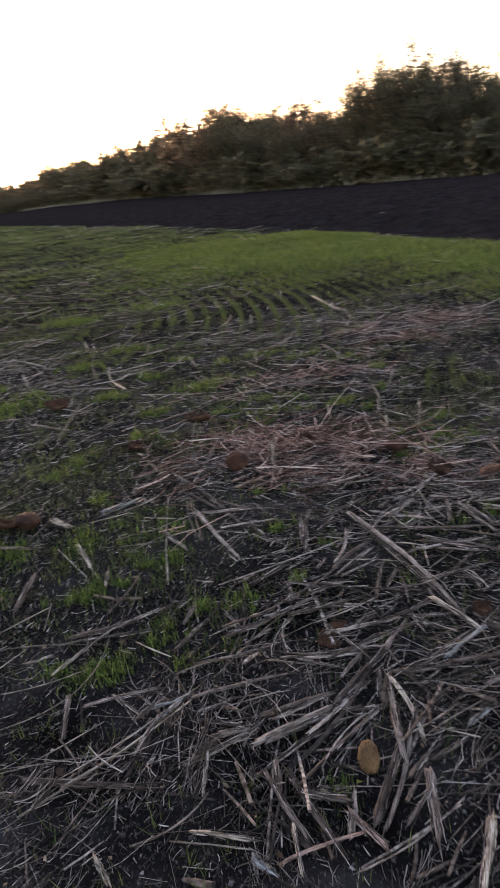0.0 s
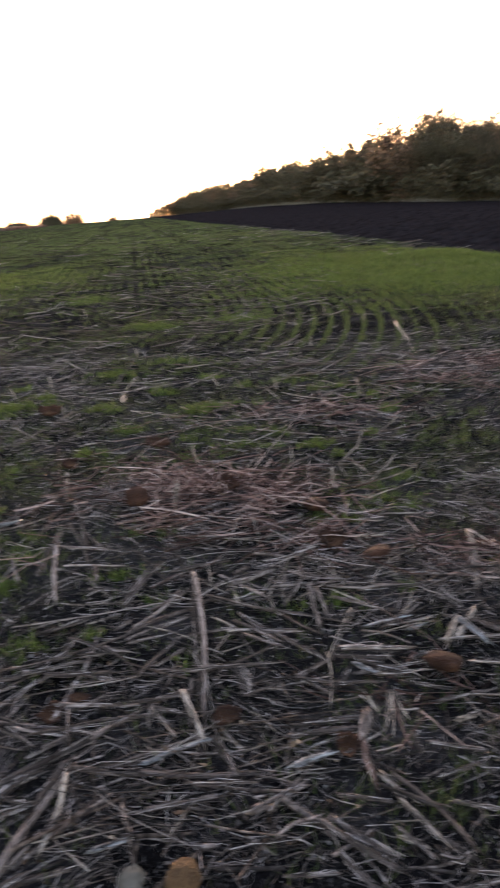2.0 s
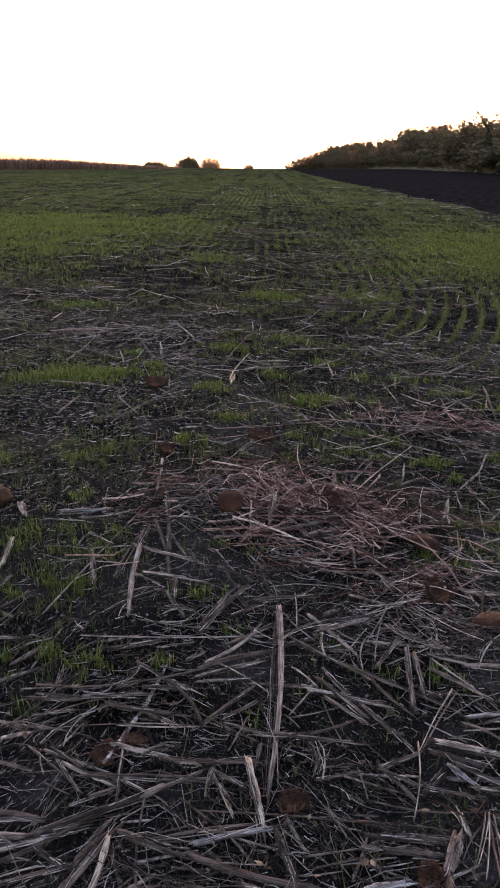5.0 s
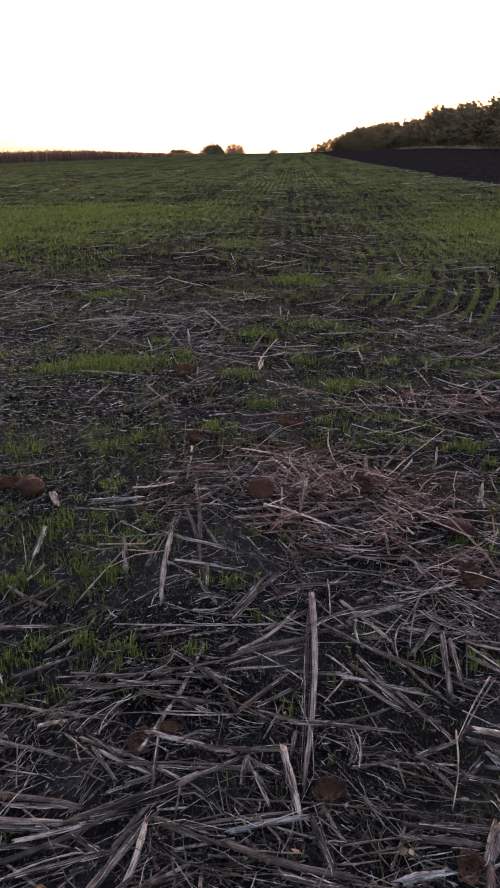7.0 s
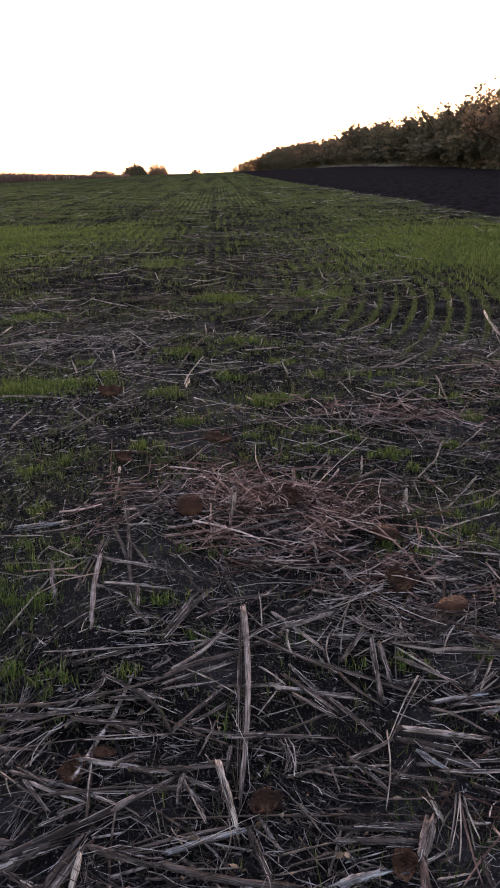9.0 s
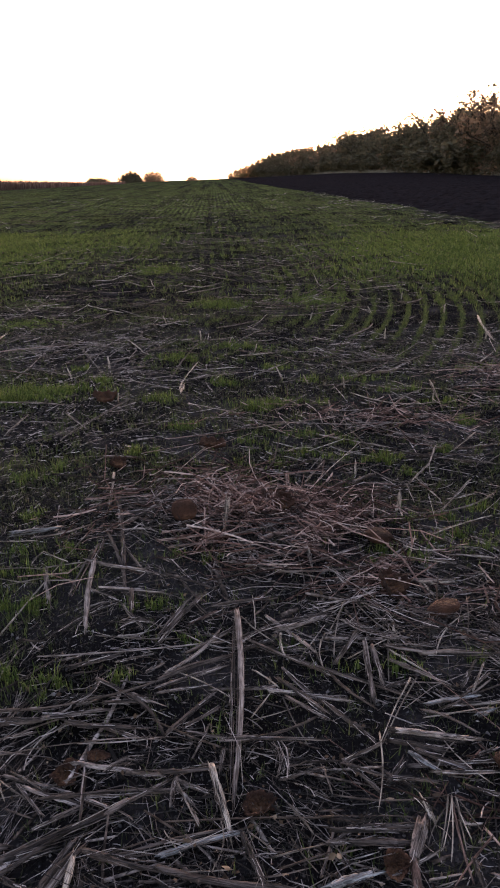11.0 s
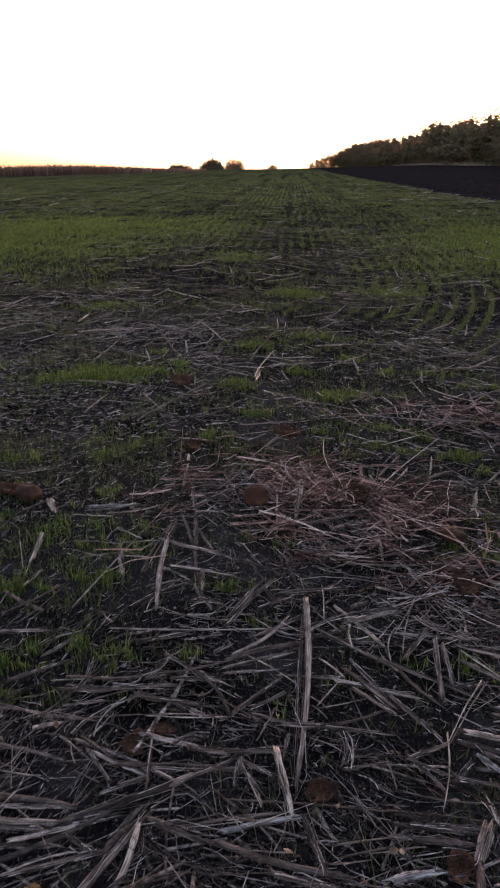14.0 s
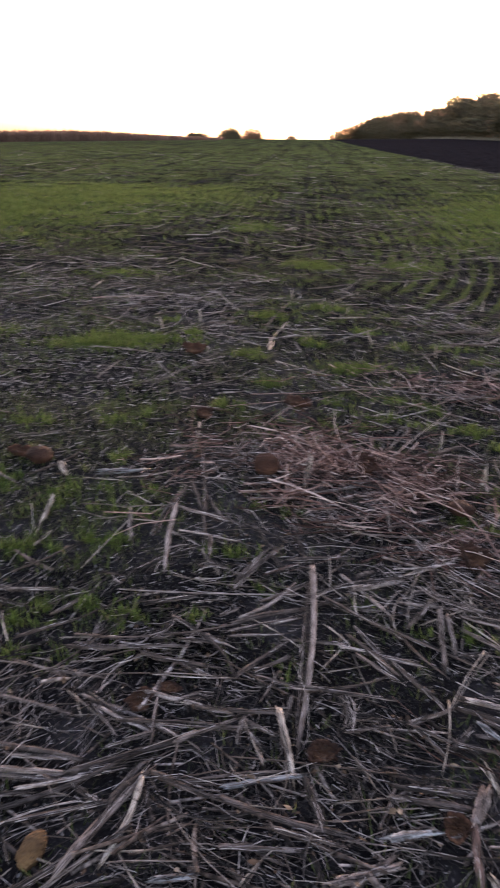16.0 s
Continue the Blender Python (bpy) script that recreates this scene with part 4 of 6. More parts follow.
DARK_D = [(0.30, 1.12, 0.25, 1.12, 0.0027, 0.00), (0.02, 1.31, 0.01, 1.26, 0.0036, 0.00), (0.32, 1.26, 0.39, 1.17, 0.0049, 0.00), (0.30, 1.03, 0.43, 1.02, 0.0082, 0.00), (0.33, 1.07, 0.47, 1.06, 0.0058, 0.00), (0.47, 1.06, 0.43, 0.98, 0.0113, 0.00), (0.27, 1.04, 0.32, 1.08, 0.0045, 0.00), (0.42, 1.18, 0.47, 1.24, 0.0049, 0.00), (0.33, 1.24, 0.41, 1.20, 0.0035, 0.00), (0.92, 4.84, 1.28, 4.93, 0.0124, 0.02), (0.38, 3.84, 0.56, 4.10, 0.0068, 0.00), (-0.98, 3.33, -0.61, 3.60, 0.0045, -0.03), (0.79, 3.56, 0.97, 3.64, 0.0063, 0.00), (-0.82, 1.28, -0.55, 1.23, 0.0054, 0.01), (-0.99, 1.28, -0.90, 1.32, 0.0040, 0.00)]
DARK_E = [(-0.69, 1.11, -0.48, 1.09, 0.0064, 0.01), (-0.80, 0.95, -0.58, 1.00, 0.0047, 0.00), (-0.50, 1.05, -0.38, 1.08, 0.0069, 0.00), (-0.76, 0.88, -0.73, 0.95, 0.0079, 0.00), (-0.71, 0.87, -0.71, 0.92, 0.0065, 0.00), (-0.71, 0.85, -0.63, 0.78, 0.0074, 0.00), (-0.61, 0.70, -0.42, 0.86, 0.0089, -0.00), (-0.41, 0.85, -0.33, 0.92, 0.0050, 0.00), (-0.39, 0.78, -0.29, 0.78, 0.0047, 0.00), (-0.12, 0.89, 0.05, 0.90, 0.0060, 0.00), (0.52, 1.66, 0.64, 1.62, 0.0046, 0.00), (0.46, 1.33, 0.65, 1.29, 0.0064, 0.00), (0.31, 0.72, 0.40, 0.63, 0.0075, 0.00), (0.33, 0.83, 0.44, 0.79, 0.0056, 0.00), (0.51, 1.26, 0.62, 1.21, 0.0055, 0.00)]
DARK_F = [(0.67, 1.07, 0.82, 1.07, 0.0044, 0.00), (0.59, 0.93, 0.71, 0.88, 0.0053, 0.00), (0.57, 0.82, 0.68, 0.84, 0.0038, 0.00), (0.60, 1.15, 0.71, 1.11, 0.0045, 0.00), (-1.13, 1.50, -1.18, 1.34, 0.0056, 0.00), (-0.92, 1.08, -0.74, 1.08, 0.0073, 0.00), (-0.93, 1.26, -1.02, 1.18, 0.0060, 0.00), (-1.30, 1.25, -1.07, 1.09, 0.0078, 0.00), (-1.10, 1.42, -0.90, 1.37, 0.0057, 0.00), (-0.40, 0.67, -0.30, 0.65, 0.0033, 0.00), (-0.42, 0.76, -0.51, 0.61, 0.0103, 0.00), (-0.45, 0.71, -0.54, 0.67, 0.0051, 0.00), (-0.76, 0.95, -0.76, 0.74, 0.0053, 0.00), (-0.71, 0.90, -0.71, 0.69, 0.0052, 0.00), (-0.72, 1.03, -0.53, 1.04, 0.0052, 0.00)]
DARK_G = [(-0.81, 0.93, -0.36, 1.10, 0.0051, -0.04), (0.12, 0.83, 0.25, 0.87, 0.0073, 0.00), (-0.01, 0.94, 0.13, 0.91, 0.0052, 0.00), (-0.42, 1.21, -0.11, 1.21, 0.0048, 0.00), (-0.25, 1.04, 0.03, 1.09, 0.0038, 0.00), (-0.04, 0.64, 0.12, 0.63, 0.0070, 0.00), (-0.02, 0.60, 0.29, 0.53, 0.0044, 0.00), (-0.03, 0.53, 0.19, 0.50, 0.0066, 0.00), (0.44, 0.48, 0.46, 0.38, 0.0037, 0.00), (0.51, 0.68, 0.56, 0.62, 0.0056, 0.00), (0.52, 0.52, 0.62, 0.43, 0.0039, 0.00), (0.48, 1.23, 0.76, 1.22, 0.0045, 0.00), (0.42, 1.20, 0.53, 1.17, 0.0061, 0.00), (0.43, 0.84, 0.54, 0.74, 0.0060, 0.00), (0.46, 0.56, 0.59, 0.56, 0.0040, 0.00)]
DARK_H = [(0.37, 0.57, 0.52, 0.55, 0.0046, 0.00), (0.64, 0.66, 0.74, 0.58, 0.0050, 0.00), (0.77, 0.74, 0.81, 0.66, 0.0060, 0.00), (0.77, 1.00, 0.83, 0.92, 0.0051, 0.00), (0.29, 0.69, 0.35, 0.58, 0.0047, 0.00), (0.16, 0.66, 0.27, 0.65, 0.0040, 0.00), (0.28, 0.46, 0.32, 0.39, 0.0048, 0.00), (0.50, 0.36, 0.53, 0.31, 0.0042, 0.00), (0.26, 1.06, 0.43, 1.05, 0.0041, 0.00)]
TAN_A = [(-0.40, 2.62, -0.35, 2.31, 0.0057, -0.00), (-0.70, 2.35, -0.50, 2.44, 0.0039, -0.02), (-0.61, 2.15, -0.57, 2.01, 0.0080, 0.00), (-0.47, 2.20, -0.24, 2.13, 0.0052, 0.00), (-0.44, 2.19, -0.42, 1.84, 0.0078, -0.01), (-0.41, 2.37, -0.31, 2.02, 0.0073, 0.01), (-0.29, 2.02, -0.28, 1.92, 0.0068, 0.00), (-0.42, 2.33, -0.45, 2.18, 0.0043, 0.00), (-0.35, 2.30, -0.26, 2.14, 0.0037, 0.00), (-0.40, 2.04, -0.18, 2.02, 0.0049, -0.00), (0.23, 2.12, 0.60, 2.19, 0.0042, -0.01), (0.44, 2.11, 0.47, 2.02, 0.0051, 0.00), (-0.55, 1.73, 0.04, 1.76, 0.0031, -0.01), (-0.65, 1.59, -0.48, 1.72, 0.0034, -0.01), (-0.48, 1.71, -0.42, 1.72, 0.0035, 0.00)]
TAN_B = [(-0.35, 1.61, -0.26, 1.56, 0.0041, 0.00), (-0.63, 1.52, -0.37, 1.53, 0.0036, -0.01), (-0.37, 1.53, -0.15, 1.60, 0.0037, -0.01), (-0.24, 1.55, -0.19, 1.52, 0.0081, 0.00), (-0.39, 1.51, -0.35, 1.52, 0.0048, 0.00), (-0.42, 1.46, -0.36, 1.44, 0.0062, 0.00), (-0.38, 1.44, -0.23, 1.42, 0.0062, 0.00), (-0.30, 1.42, -0.22, 1.39, 0.0046, 0.00), (-0.56, 1.42, -0.43, 1.47, 0.0031, 0.00), (-0.37, 1.38, -0.14, 1.38, 0.0030, 0.00), (-0.21, 1.64, -0.16, 1.67, 0.0043, 0.00), (-0.15, 1.85, -0.04, 2.00, 0.0067, 0.00), (-0.15, 1.62, 0.01, 1.80, 0.0052, -0.02), (-0.09, 1.70, 0.05, 1.81, 0.0036, 0.00), (0.09, 1.75, 0.29, 1.59, 0.0035, 0.00)]
TAN_C = [(0.29, 1.59, 0.33, 1.56, 0.0033, 0.00), (0.20, 1.78, 0.37, 1.85, 0.0082, 0.00), (0.17, 1.86, 0.30, 1.66, 0.0054, 0.01), (0.07, 1.33, 0.27, 1.40, 0.0038, -0.01), (0.06, 1.34, 0.29, 1.32, 0.0037, 0.00), (0.30, 1.45, 0.37, 1.37, 0.0062, 0.00), (0.56, 1.39, 0.68, 1.32, 0.0038, 0.01), (0.48, 1.32, 0.68, 1.29, 0.0066, 0.00), (0.65, 1.55, 0.68, 1.51, 0.0033, 0.00), (0.63, 1.40, 0.79, 1.50, 0.0031, 0.00), (-0.58, 1.35, -0.35, 1.38, 0.0026, 0.01), (-0.35, 1.38, -0.20, 1.38, 0.0026, 0.00), (-0.23, 1.27, -0.13, 1.26, 0.0064, 0.00), (-0.54, 1.29, -0.41, 1.25, 0.0043, 0.00), (-0.41, 1.25, -0.26, 1.17, 0.0035, 0.00)]
TAN_D = [(-0.25, 1.17, -0.20, 1.14, 0.0034, 0.00), (-0.38, 0.98, -0.31, 1.06, 0.0081, 0.01), (-0.30, 1.06, -0.12, 1.01, 0.0069, -0.00), (-0.24, 1.05, -0.14, 1.08, 0.0026, 0.00), (-0.21, 1.04, -0.12, 1.05, 0.0025, 0.00), (-0.12, 1.12, 0.26, 1.10, 0.0033, 0.00), (0.08, 0.97, 0.20, 0.98, 0.0024, 0.00), (0.16, 1.21, 0.27, 1.24, 0.0035, 0.00), (0.45, 1.30, 0.58, 1.26, 0.0065, 0.00), (0.32, 1.25, 0.43, 1.30, 0.0058, 0.00), (0.28, 1.16, 0.55, 1.13, 0.0027, -0.01), (0.25, 1.10, 0.48, 1.08, 0.0026, 0.00), (0.37, 0.95, 0.48, 0.99, 0.0037, 0.00), (0.56, 0.97, 0.56, 0.91, 0.0054, 0.00), (0.25, 1.03, 0.30, 1.04, 0.0057, 0.00)]
TAN_E = [(1.10, 5.61, 1.42, 6.11, 0.0096, -0.04), (-1.32, 4.46, -1.26, 5.52, 0.0061, -0.03), (0.68, 3.87, 0.83, 3.25, 0.0047, -0.02), (0.71, 3.80, 1.22, 3.29, 0.0047, -0.02), (0.73, 4.33, 0.94, 4.34, 0.0056, 0.00), (1.84, 4.67, 1.87, 4.39, 0.0058, 0.00), (-0.03, 9.91, 0.33, 9.11, 0.0150, 0.00), (-1.02, 1.41, -0.97, 1.29, 0.0041, 0.00), (-0.84, 1.19, -0.75, 1.11, 0.0052, 0.00), (-0.88, 1.08, -0.82, 1.11, 0.0065, 0.00), (-0.82, 1.11, -0.74, 1.10, 0.0073, 0.00), (-0.85, 1.22, -0.83, 1.39, 0.0032, 0.00), (-0.83, 1.39, -0.60, 1.35, 0.0033, 0.02), (-0.83, 1.08, -0.72, 1.09, 0.0029, 0.00), (-0.76, 1.13, -0.76, 1.21, 0.0030, 0.00)]
TAN_F = [(-0.64, 1.47, -0.49, 1.47, 0.0050, 0.00), (-0.80, 1.50, -0.67, 1.58, 0.0044, 0.00), (-0.73, 1.60, -0.67, 1.66, 0.0045, 0.00), (-0.74, 1.04, -0.50, 1.05, 0.0076, 0.00), (-0.61, 1.00, -0.38, 1.07, 0.0041, 0.00), (-0.67, 0.71, -0.61, 0.79, 0.0059, 0.00), (-0.47, 0.76, -0.39, 0.80, 0.0047, 0.00), (-0.35, 0.84, -0.13, 0.86, 0.0024, -0.00), (-0.25, 0.97, -0.22, 0.86, 0.0025, 0.00), (-1.20, 1.97, -1.11, 2.11, 0.0086, 0.00), (-1.07, 1.73, -0.90, 1.71, 0.0077, 0.00), (-0.92, 1.71, -0.76, 1.72, 0.0047, 0.00), (-1.22, 1.69, -1.15, 1.69, 0.0048, 0.00), (-0.93, 1.79, -0.77, 1.94, 0.0040, -0.01), (-1.34, 2.44, -1.10, 2.29, 0.0047, 0.00)]
TAN_G = [(-1.45, 2.12, -1.38, 2.13, 0.0056, 0.00), (0.62, 1.62, 0.90, 1.59, 0.0064, 0.00), (0.52, 1.60, 0.66, 1.48, 0.0044, 0.00), (0.68, 1.43, 0.79, 1.52, 0.0035, 0.00), (0.83, 1.41, 0.88, 1.40, 0.0043, 0.00), (0.66, 1.24, 0.72, 1.26, 0.0039, 0.00), (0.16, 0.75, 0.26, 0.78, 0.0042, 0.01), (0.26, 0.78, 0.31, 0.72, 0.0066, 0.00), (0.45, 0.93, 0.52, 0.94, 0.0034, 0.00), (0.57, 0.75, 0.66, 0.71, 0.0042, 0.00), (-0.80, 1.33, -0.77, 1.40, 0.0033, 0.00), (-0.77, 1.41, -0.61, 1.35, 0.0034, 0.00), (-1.03, 1.17, -1.26, 1.02, 0.0028, -0.02), (-1.11, 0.94, -0.90, 0.98, 0.0033, -0.03), (-0.39, 0.87, -0.60, 0.68, 0.0054, 0.01)]
TAN_H = [(-0.70, 0.63, -0.40, 0.66, 0.0025, -0.01), (-0.67, 1.09, -0.51, 1.09, 0.0046, 0.00), (-0.71, 0.87, -0.35, 1.00, 0.0036, 0.00), (0.91, 1.40, 1.04, 1.22, 0.0088, 0.00), (1.16, 1.49, 1.18, 1.35, 0.0063, 0.00), (0.47, 0.86, 0.57, 0.63, 0.0052, 0.01), (0.22, 0.77, 0.30, 0.77, 0.0036, 0.00), (0.30, 0.77, 0.40, 0.66, 0.0063, 0.00), (0.16, 0.82, 0.24, 0.89, 0.0066, 0.00), (-0.23, 0.60, -0.02, 0.76, 0.0051, 0.01), (-0.45, 0.81, -0.33, 1.04, 0.0075, 0.00), (-0.09, 0.77, -0.03, 0.87, 0.0034, 0.00), (0.52, 0.45, 0.64, 0.46, 0.0052, 0.00), (0.20, 0.41, 0.28, 0.42, 0.0053, 0.00), (0.54, 1.19, 0.70, 1.19, 0.0045, 0.00)]
TAN_I = [(0.15, 1.51, 0.37, 1.46, 0.0057, 0.00), (0.19, 1.68, 0.54, 1.46, 0.0040, 0.00), (0.54, 0.59, 0.65, 0.56, 0.0041, 0.00), (0.98, 1.04, 1.04, 0.94, 0.0053, 0.00), (0.43, 0.72, 0.48, 0.64, 0.0035, 0.00), (0.45, 0.45, 0.56, 0.42, 0.0038, 0.00), (0.77, 0.81, 0.87, 0.79, 0.0039, 0.00), (1.22, 1.27, 1.23, 1.18, 0.0049, 0.00)]
PALE_A = [(-0.46, 2.93, -0.44, 2.62, 0.0050, 0.00), (0.15, 2.63, 0.13, 2.46, 0.0035, -0.01), (0.42, 2.88, 0.55, 3.13, 0.0041, 0.00), (0.36, 2.29, 0.36, 2.18, 0.0043, 0.00), (1.16, 3.30, 1.07, 3.10, 0.0050, 0.00), (1.07, 3.10, 0.91, 2.88, 0.0055, 0.00), (0.83, 2.74, 0.79, 2.62, 0.0062, 0.00), (0.73, 2.02, 0.84, 2.04, 0.0070, 0.00), (0.74, 2.01, 0.75, 1.94, 0.0049, 0.00), (0.11, 1.61, 0.18, 1.53, 0.0033, 0.00), (0.53, 1.64, 0.67, 1.47, 0.0029, 0.00), (0.43, 1.33, 0.38, 1.11, 0.0025, -0.00), (-0.54, 1.26, -0.52, 1.22, 0.0028, 0.00), (0.49, 1.12, 0.50, 1.08, 0.0053, 0.00), (0.56, 1.13, 0.50, 1.00, 0.0019, 0.00)]
PALE_B = [(0.57, 1.13, 0.57, 1.02, 0.0020, 0.00), (0.56, 1.13, 0.51, 0.97, 0.0019, 0.00), (-0.21, 4.15, -0.11, 4.89, 0.0077, 0.03), (-0.20, 4.11, -0.19, 4.32, 0.0089, 0.00), (-1.74, 5.58, -1.73, 5.87, 0.0093, 0.00), (1.93, 4.80, 2.10, 5.01, 0.0083, 0.00), (2.41, 6.22, 2.26, 5.42, 0.0121, 0.00), (1.42, 3.44, 1.22, 3.22, 0.0060, 0.00), (-0.67, 0.83, -0.63, 0.79, 0.0037, 0.00), (-0.93, 2.22, -0.92, 2.07, 0.0088, 0.00), (-0.97, 2.46, -0.93, 2.38, 0.0107, 0.00), (-0.90, 1.93, -0.87, 2.01, 0.0041, 0.00), (1.16, 1.93, 1.01, 1.55, 0.0078, -0.00), (0.79, 1.29, 0.87, 1.39, 0.0091, 0.00), (0.44, 0.86, 0.46, 0.82, 0.0064, 0.00)]
PALE_C = [(0.46, 0.79, 0.51, 0.68, 0.0060, -0.00), (0.43, 0.70, 0.47, 0.67, 0.0053, 0.00), (0.69, 0.98, 0.75, 1.00, 0.0070, 0.00), (-0.86, 1.08, -0.91, 0.99, 0.0042, 0.00), (-0.98, 0.89, -0.87, 0.81, 0.0057, 0.00), (-1.19, 0.94, -1.18, 0.88, 0.0056, 0.00), (-0.32, 1.05, -0.37, 0.84, 0.0060, 0.01), (-0.38, 0.59, -0.50, 0.48, 0.0090, 0.00), (-0.77, 0.79, -0.81, 0.68, 0.0037, 0.00), (0.94, 1.41, 0.83, 1.30, 0.0079, 0.00), (0.29, 0.44, 0.39, 0.54, 0.0031, 0.00)]
SILVER_A = [(-0.78, 2.38, -0.62, 2.43, 0.0089, 0.00), (0.58, 1.42, 0.72, 1.44, 0.0062, 0.00), (0.70, 1.36, 0.75, 1.38, 0.0068, 0.00), (-0.13, 1.04, 0.05, 1.08, 0.0051, 0.00), (0.24, 0.93, 0.34, 0.96, 0.0090, 0.00), (0.49, 1.26, 0.55, 1.20, 0.0057, 0.00), (-0.93, 1.30, -0.84, 1.30, 0.0064, 0.00), (-0.96, 1.24, -0.87, 1.28, 0.0047, 0.00), (-0.25, 0.81, -0.17, 0.83, 0.0059, 0.00), (0.87, 1.39, 0.91, 1.26, 0.0091, 0.00), (-0.88, 0.77, -0.86, 0.72, 0.0085, 0.00)]
FRAYED_A = [(0.18, 1.56, 0.30, 1.41, 0.0064, 0.00), (0.20, 1.60, 0.29, 1.46, 0.0041, 0.00), (0.20, 1.48, 0.30, 1.39, 0.0047, 0.00), (0.36, 1.61, 0.44, 1.73, 0.0060, 0.00), (0.46, 1.68, 0.44, 1.45, 0.0066, -0.00), (0.48, 1.66, 0.48, 1.52, 0.0067, 0.00), (0.34, 1.56, 0.44, 1.42, 0.0040, -0.01), (-0.39, 1.32, -0.22, 1.28, 0.0058, 0.00), (-0.50, 1.26, -0.42, 1.17, 0.0035, 0.00), (-0.48, 1.25, -0.34, 1.19, 0.0035, 0.00), (-0.10, 1.24, -0.03, 1.20, 0.0042, 0.00), (0.14, 0.98, 0.24, 1.01, 0.0031, 0.00), (-0.75, 1.22, -0.64, 1.19, 0.0030, 0.00), (-0.63, 0.89, -0.35, 0.99, 0.0033, 0.02)]
THIN_A = [(-0.70, 1.83, -0.49, 2.40, 0.0030, 0.00), (-0.36, 2.44, 0.03, 3.00, 0.0037, -0.00), (-0.85, 2.35, -0.69, 2.34, 0.0033, 0.00), (-0.67, 2.19, -0.64, 2.26, 0.0032, 0.01), (-0.64, 2.26, -0.54, 2.19, 0.0032, 0.00), (-0.80, 2.17, -0.64, 2.17, 0.0031, 0.00), (-0.64, 2.16, -0.47, 2.20, 0.0031, 0.00), (-0.79, 2.13, -0.63, 2.09, 0.0025, 0.00), (-0.59, 2.09, -0.50, 2.09, 0.0030, 0.00), (-0.43, 2.03, -0.34, 1.99, 0.0039, 0.00), (-0.31, 1.95, -0.24, 1.84, 0.0038, 0.00), (-0.04, 3.24, -0.22, 2.82, 0.0034, 0.00), (0.04, 2.18, 0.41, 2.08, 0.0031, -0.00), (0.97, 2.97, 1.01, 2.72, 0.0039, 0.00), (0.90, 2.87, 0.89, 2.70, 0.0032, 0.00)]
THIN_B = [(0.89, 2.85, 1.04, 2.88, 0.0033, 0.00), (1.21, 2.90, 0.98, 2.60, 0.0038, 0.00), (1.04, 2.71, 1.18, 2.77, 0.0038, 0.00), (1.27, 2.76, 0.87, 2.57, 0.0037, 0.04), (0.87, 2.57, 0.70, 2.56, 0.0036, 0.00), (0.85, 2.48, 0.95, 2.45, 0.0035, 0.00), (1.19, 2.56, 0.89, 2.40, 0.0035, -0.01), (0.89, 2.23, 1.05, 2.18, 0.0038, 0.00), (0.66, 2.23, 0.89, 2.16, 0.0032, 0.00), (0.82, 2.17, 0.99, 2.03, 0.0036, 0.02), (0.85, 1.95, 0.99, 2.04, 0.0030, 0.00), (0.65, 2.66, 0.68, 2.54, 0.0036, 0.00), (-0.30, 1.69, -0.20, 1.71, 0.0035, 0.00), (-0.31, 1.60, -0.30, 1.68, 0.0021, 0.00), (-0.11, 1.62, 0.04, 1.50, 0.0025, 0.01)]
THIN_C = [(0.09, 1.87, 0.18, 1.73, 0.0027, 0.00), (0.07, 1.77, 0.13, 1.78, 0.0027, 0.00), (0.13, 1.78, 0.13, 1.98, 0.0023, 0.00), (0.21, 1.76, 0.22, 1.64, 0.0035, -0.01), (0.35, 1.75, 0.32, 1.60, 0.0026, -0.01), (0.19, 1.49, 0.24, 1.31, 0.0027, -0.00), (0.10, 1.41, 0.16, 1.51, 0.0024, 0.00), (0.10, 1.40, 0.25, 1.46, 0.0023, 0.00), (0.40, 1.62, 0.59, 1.73, 0.0026, 0.00), (0.36, 1.85, 0.42, 1.91, 0.0028, 0.00), (0.48, 1.90, 0.64, 1.65, 0.0027, -0.01), (0.50, 1.88, 0.57, 1.67, 0.0027, 0.00), (0.44, 1.92, 0.36, 1.64, 0.0027, -0.02), (0.43, 1.90, 0.35, 1.73, 0.0028, 0.00), (0.49, 1.90, 0.56, 1.73, 0.0028, 0.04)]
THIN_D = [(0.51, 1.90, 0.60, 1.66, 0.0027, 0.00), (0.53, 1.65, 0.83, 1.60, 0.0026, 0.02), (0.52, 1.66, 0.67, 1.66, 0.0026, 0.00), (0.66, 1.60, 0.91, 1.86, 0.0027, 0.02), (0.86, 1.92, 0.76, 1.63, 0.0023, 0.00), (0.54, 1.71, 0.50, 1.52, 0.0025, 0.00), (0.56, 1.51, 0.43, 1.30, 0.0023, -0.00), (0.58, 1.52, 0.44, 1.31, 0.0023, 0.01), (0.56, 1.37, 0.75, 1.38, 0.0023, 0.00), (0.79, 1.56, 0.72, 1.45, 0.0032, 0.00), (-0.44, 1.24, -0.31, 1.28, 0.0021, 0.00), (-0.10, 1.24, -0.04, 1.10, 0.0027, 0.00), (-0.10, 1.24, -0.11, 1.17, 0.0035, 0.00), (0.01, 1.11, -0.01, 0.99, 0.0022, 0.01), (0.07, 1.08, 0.13, 1.02, 0.0026, 0.00)]
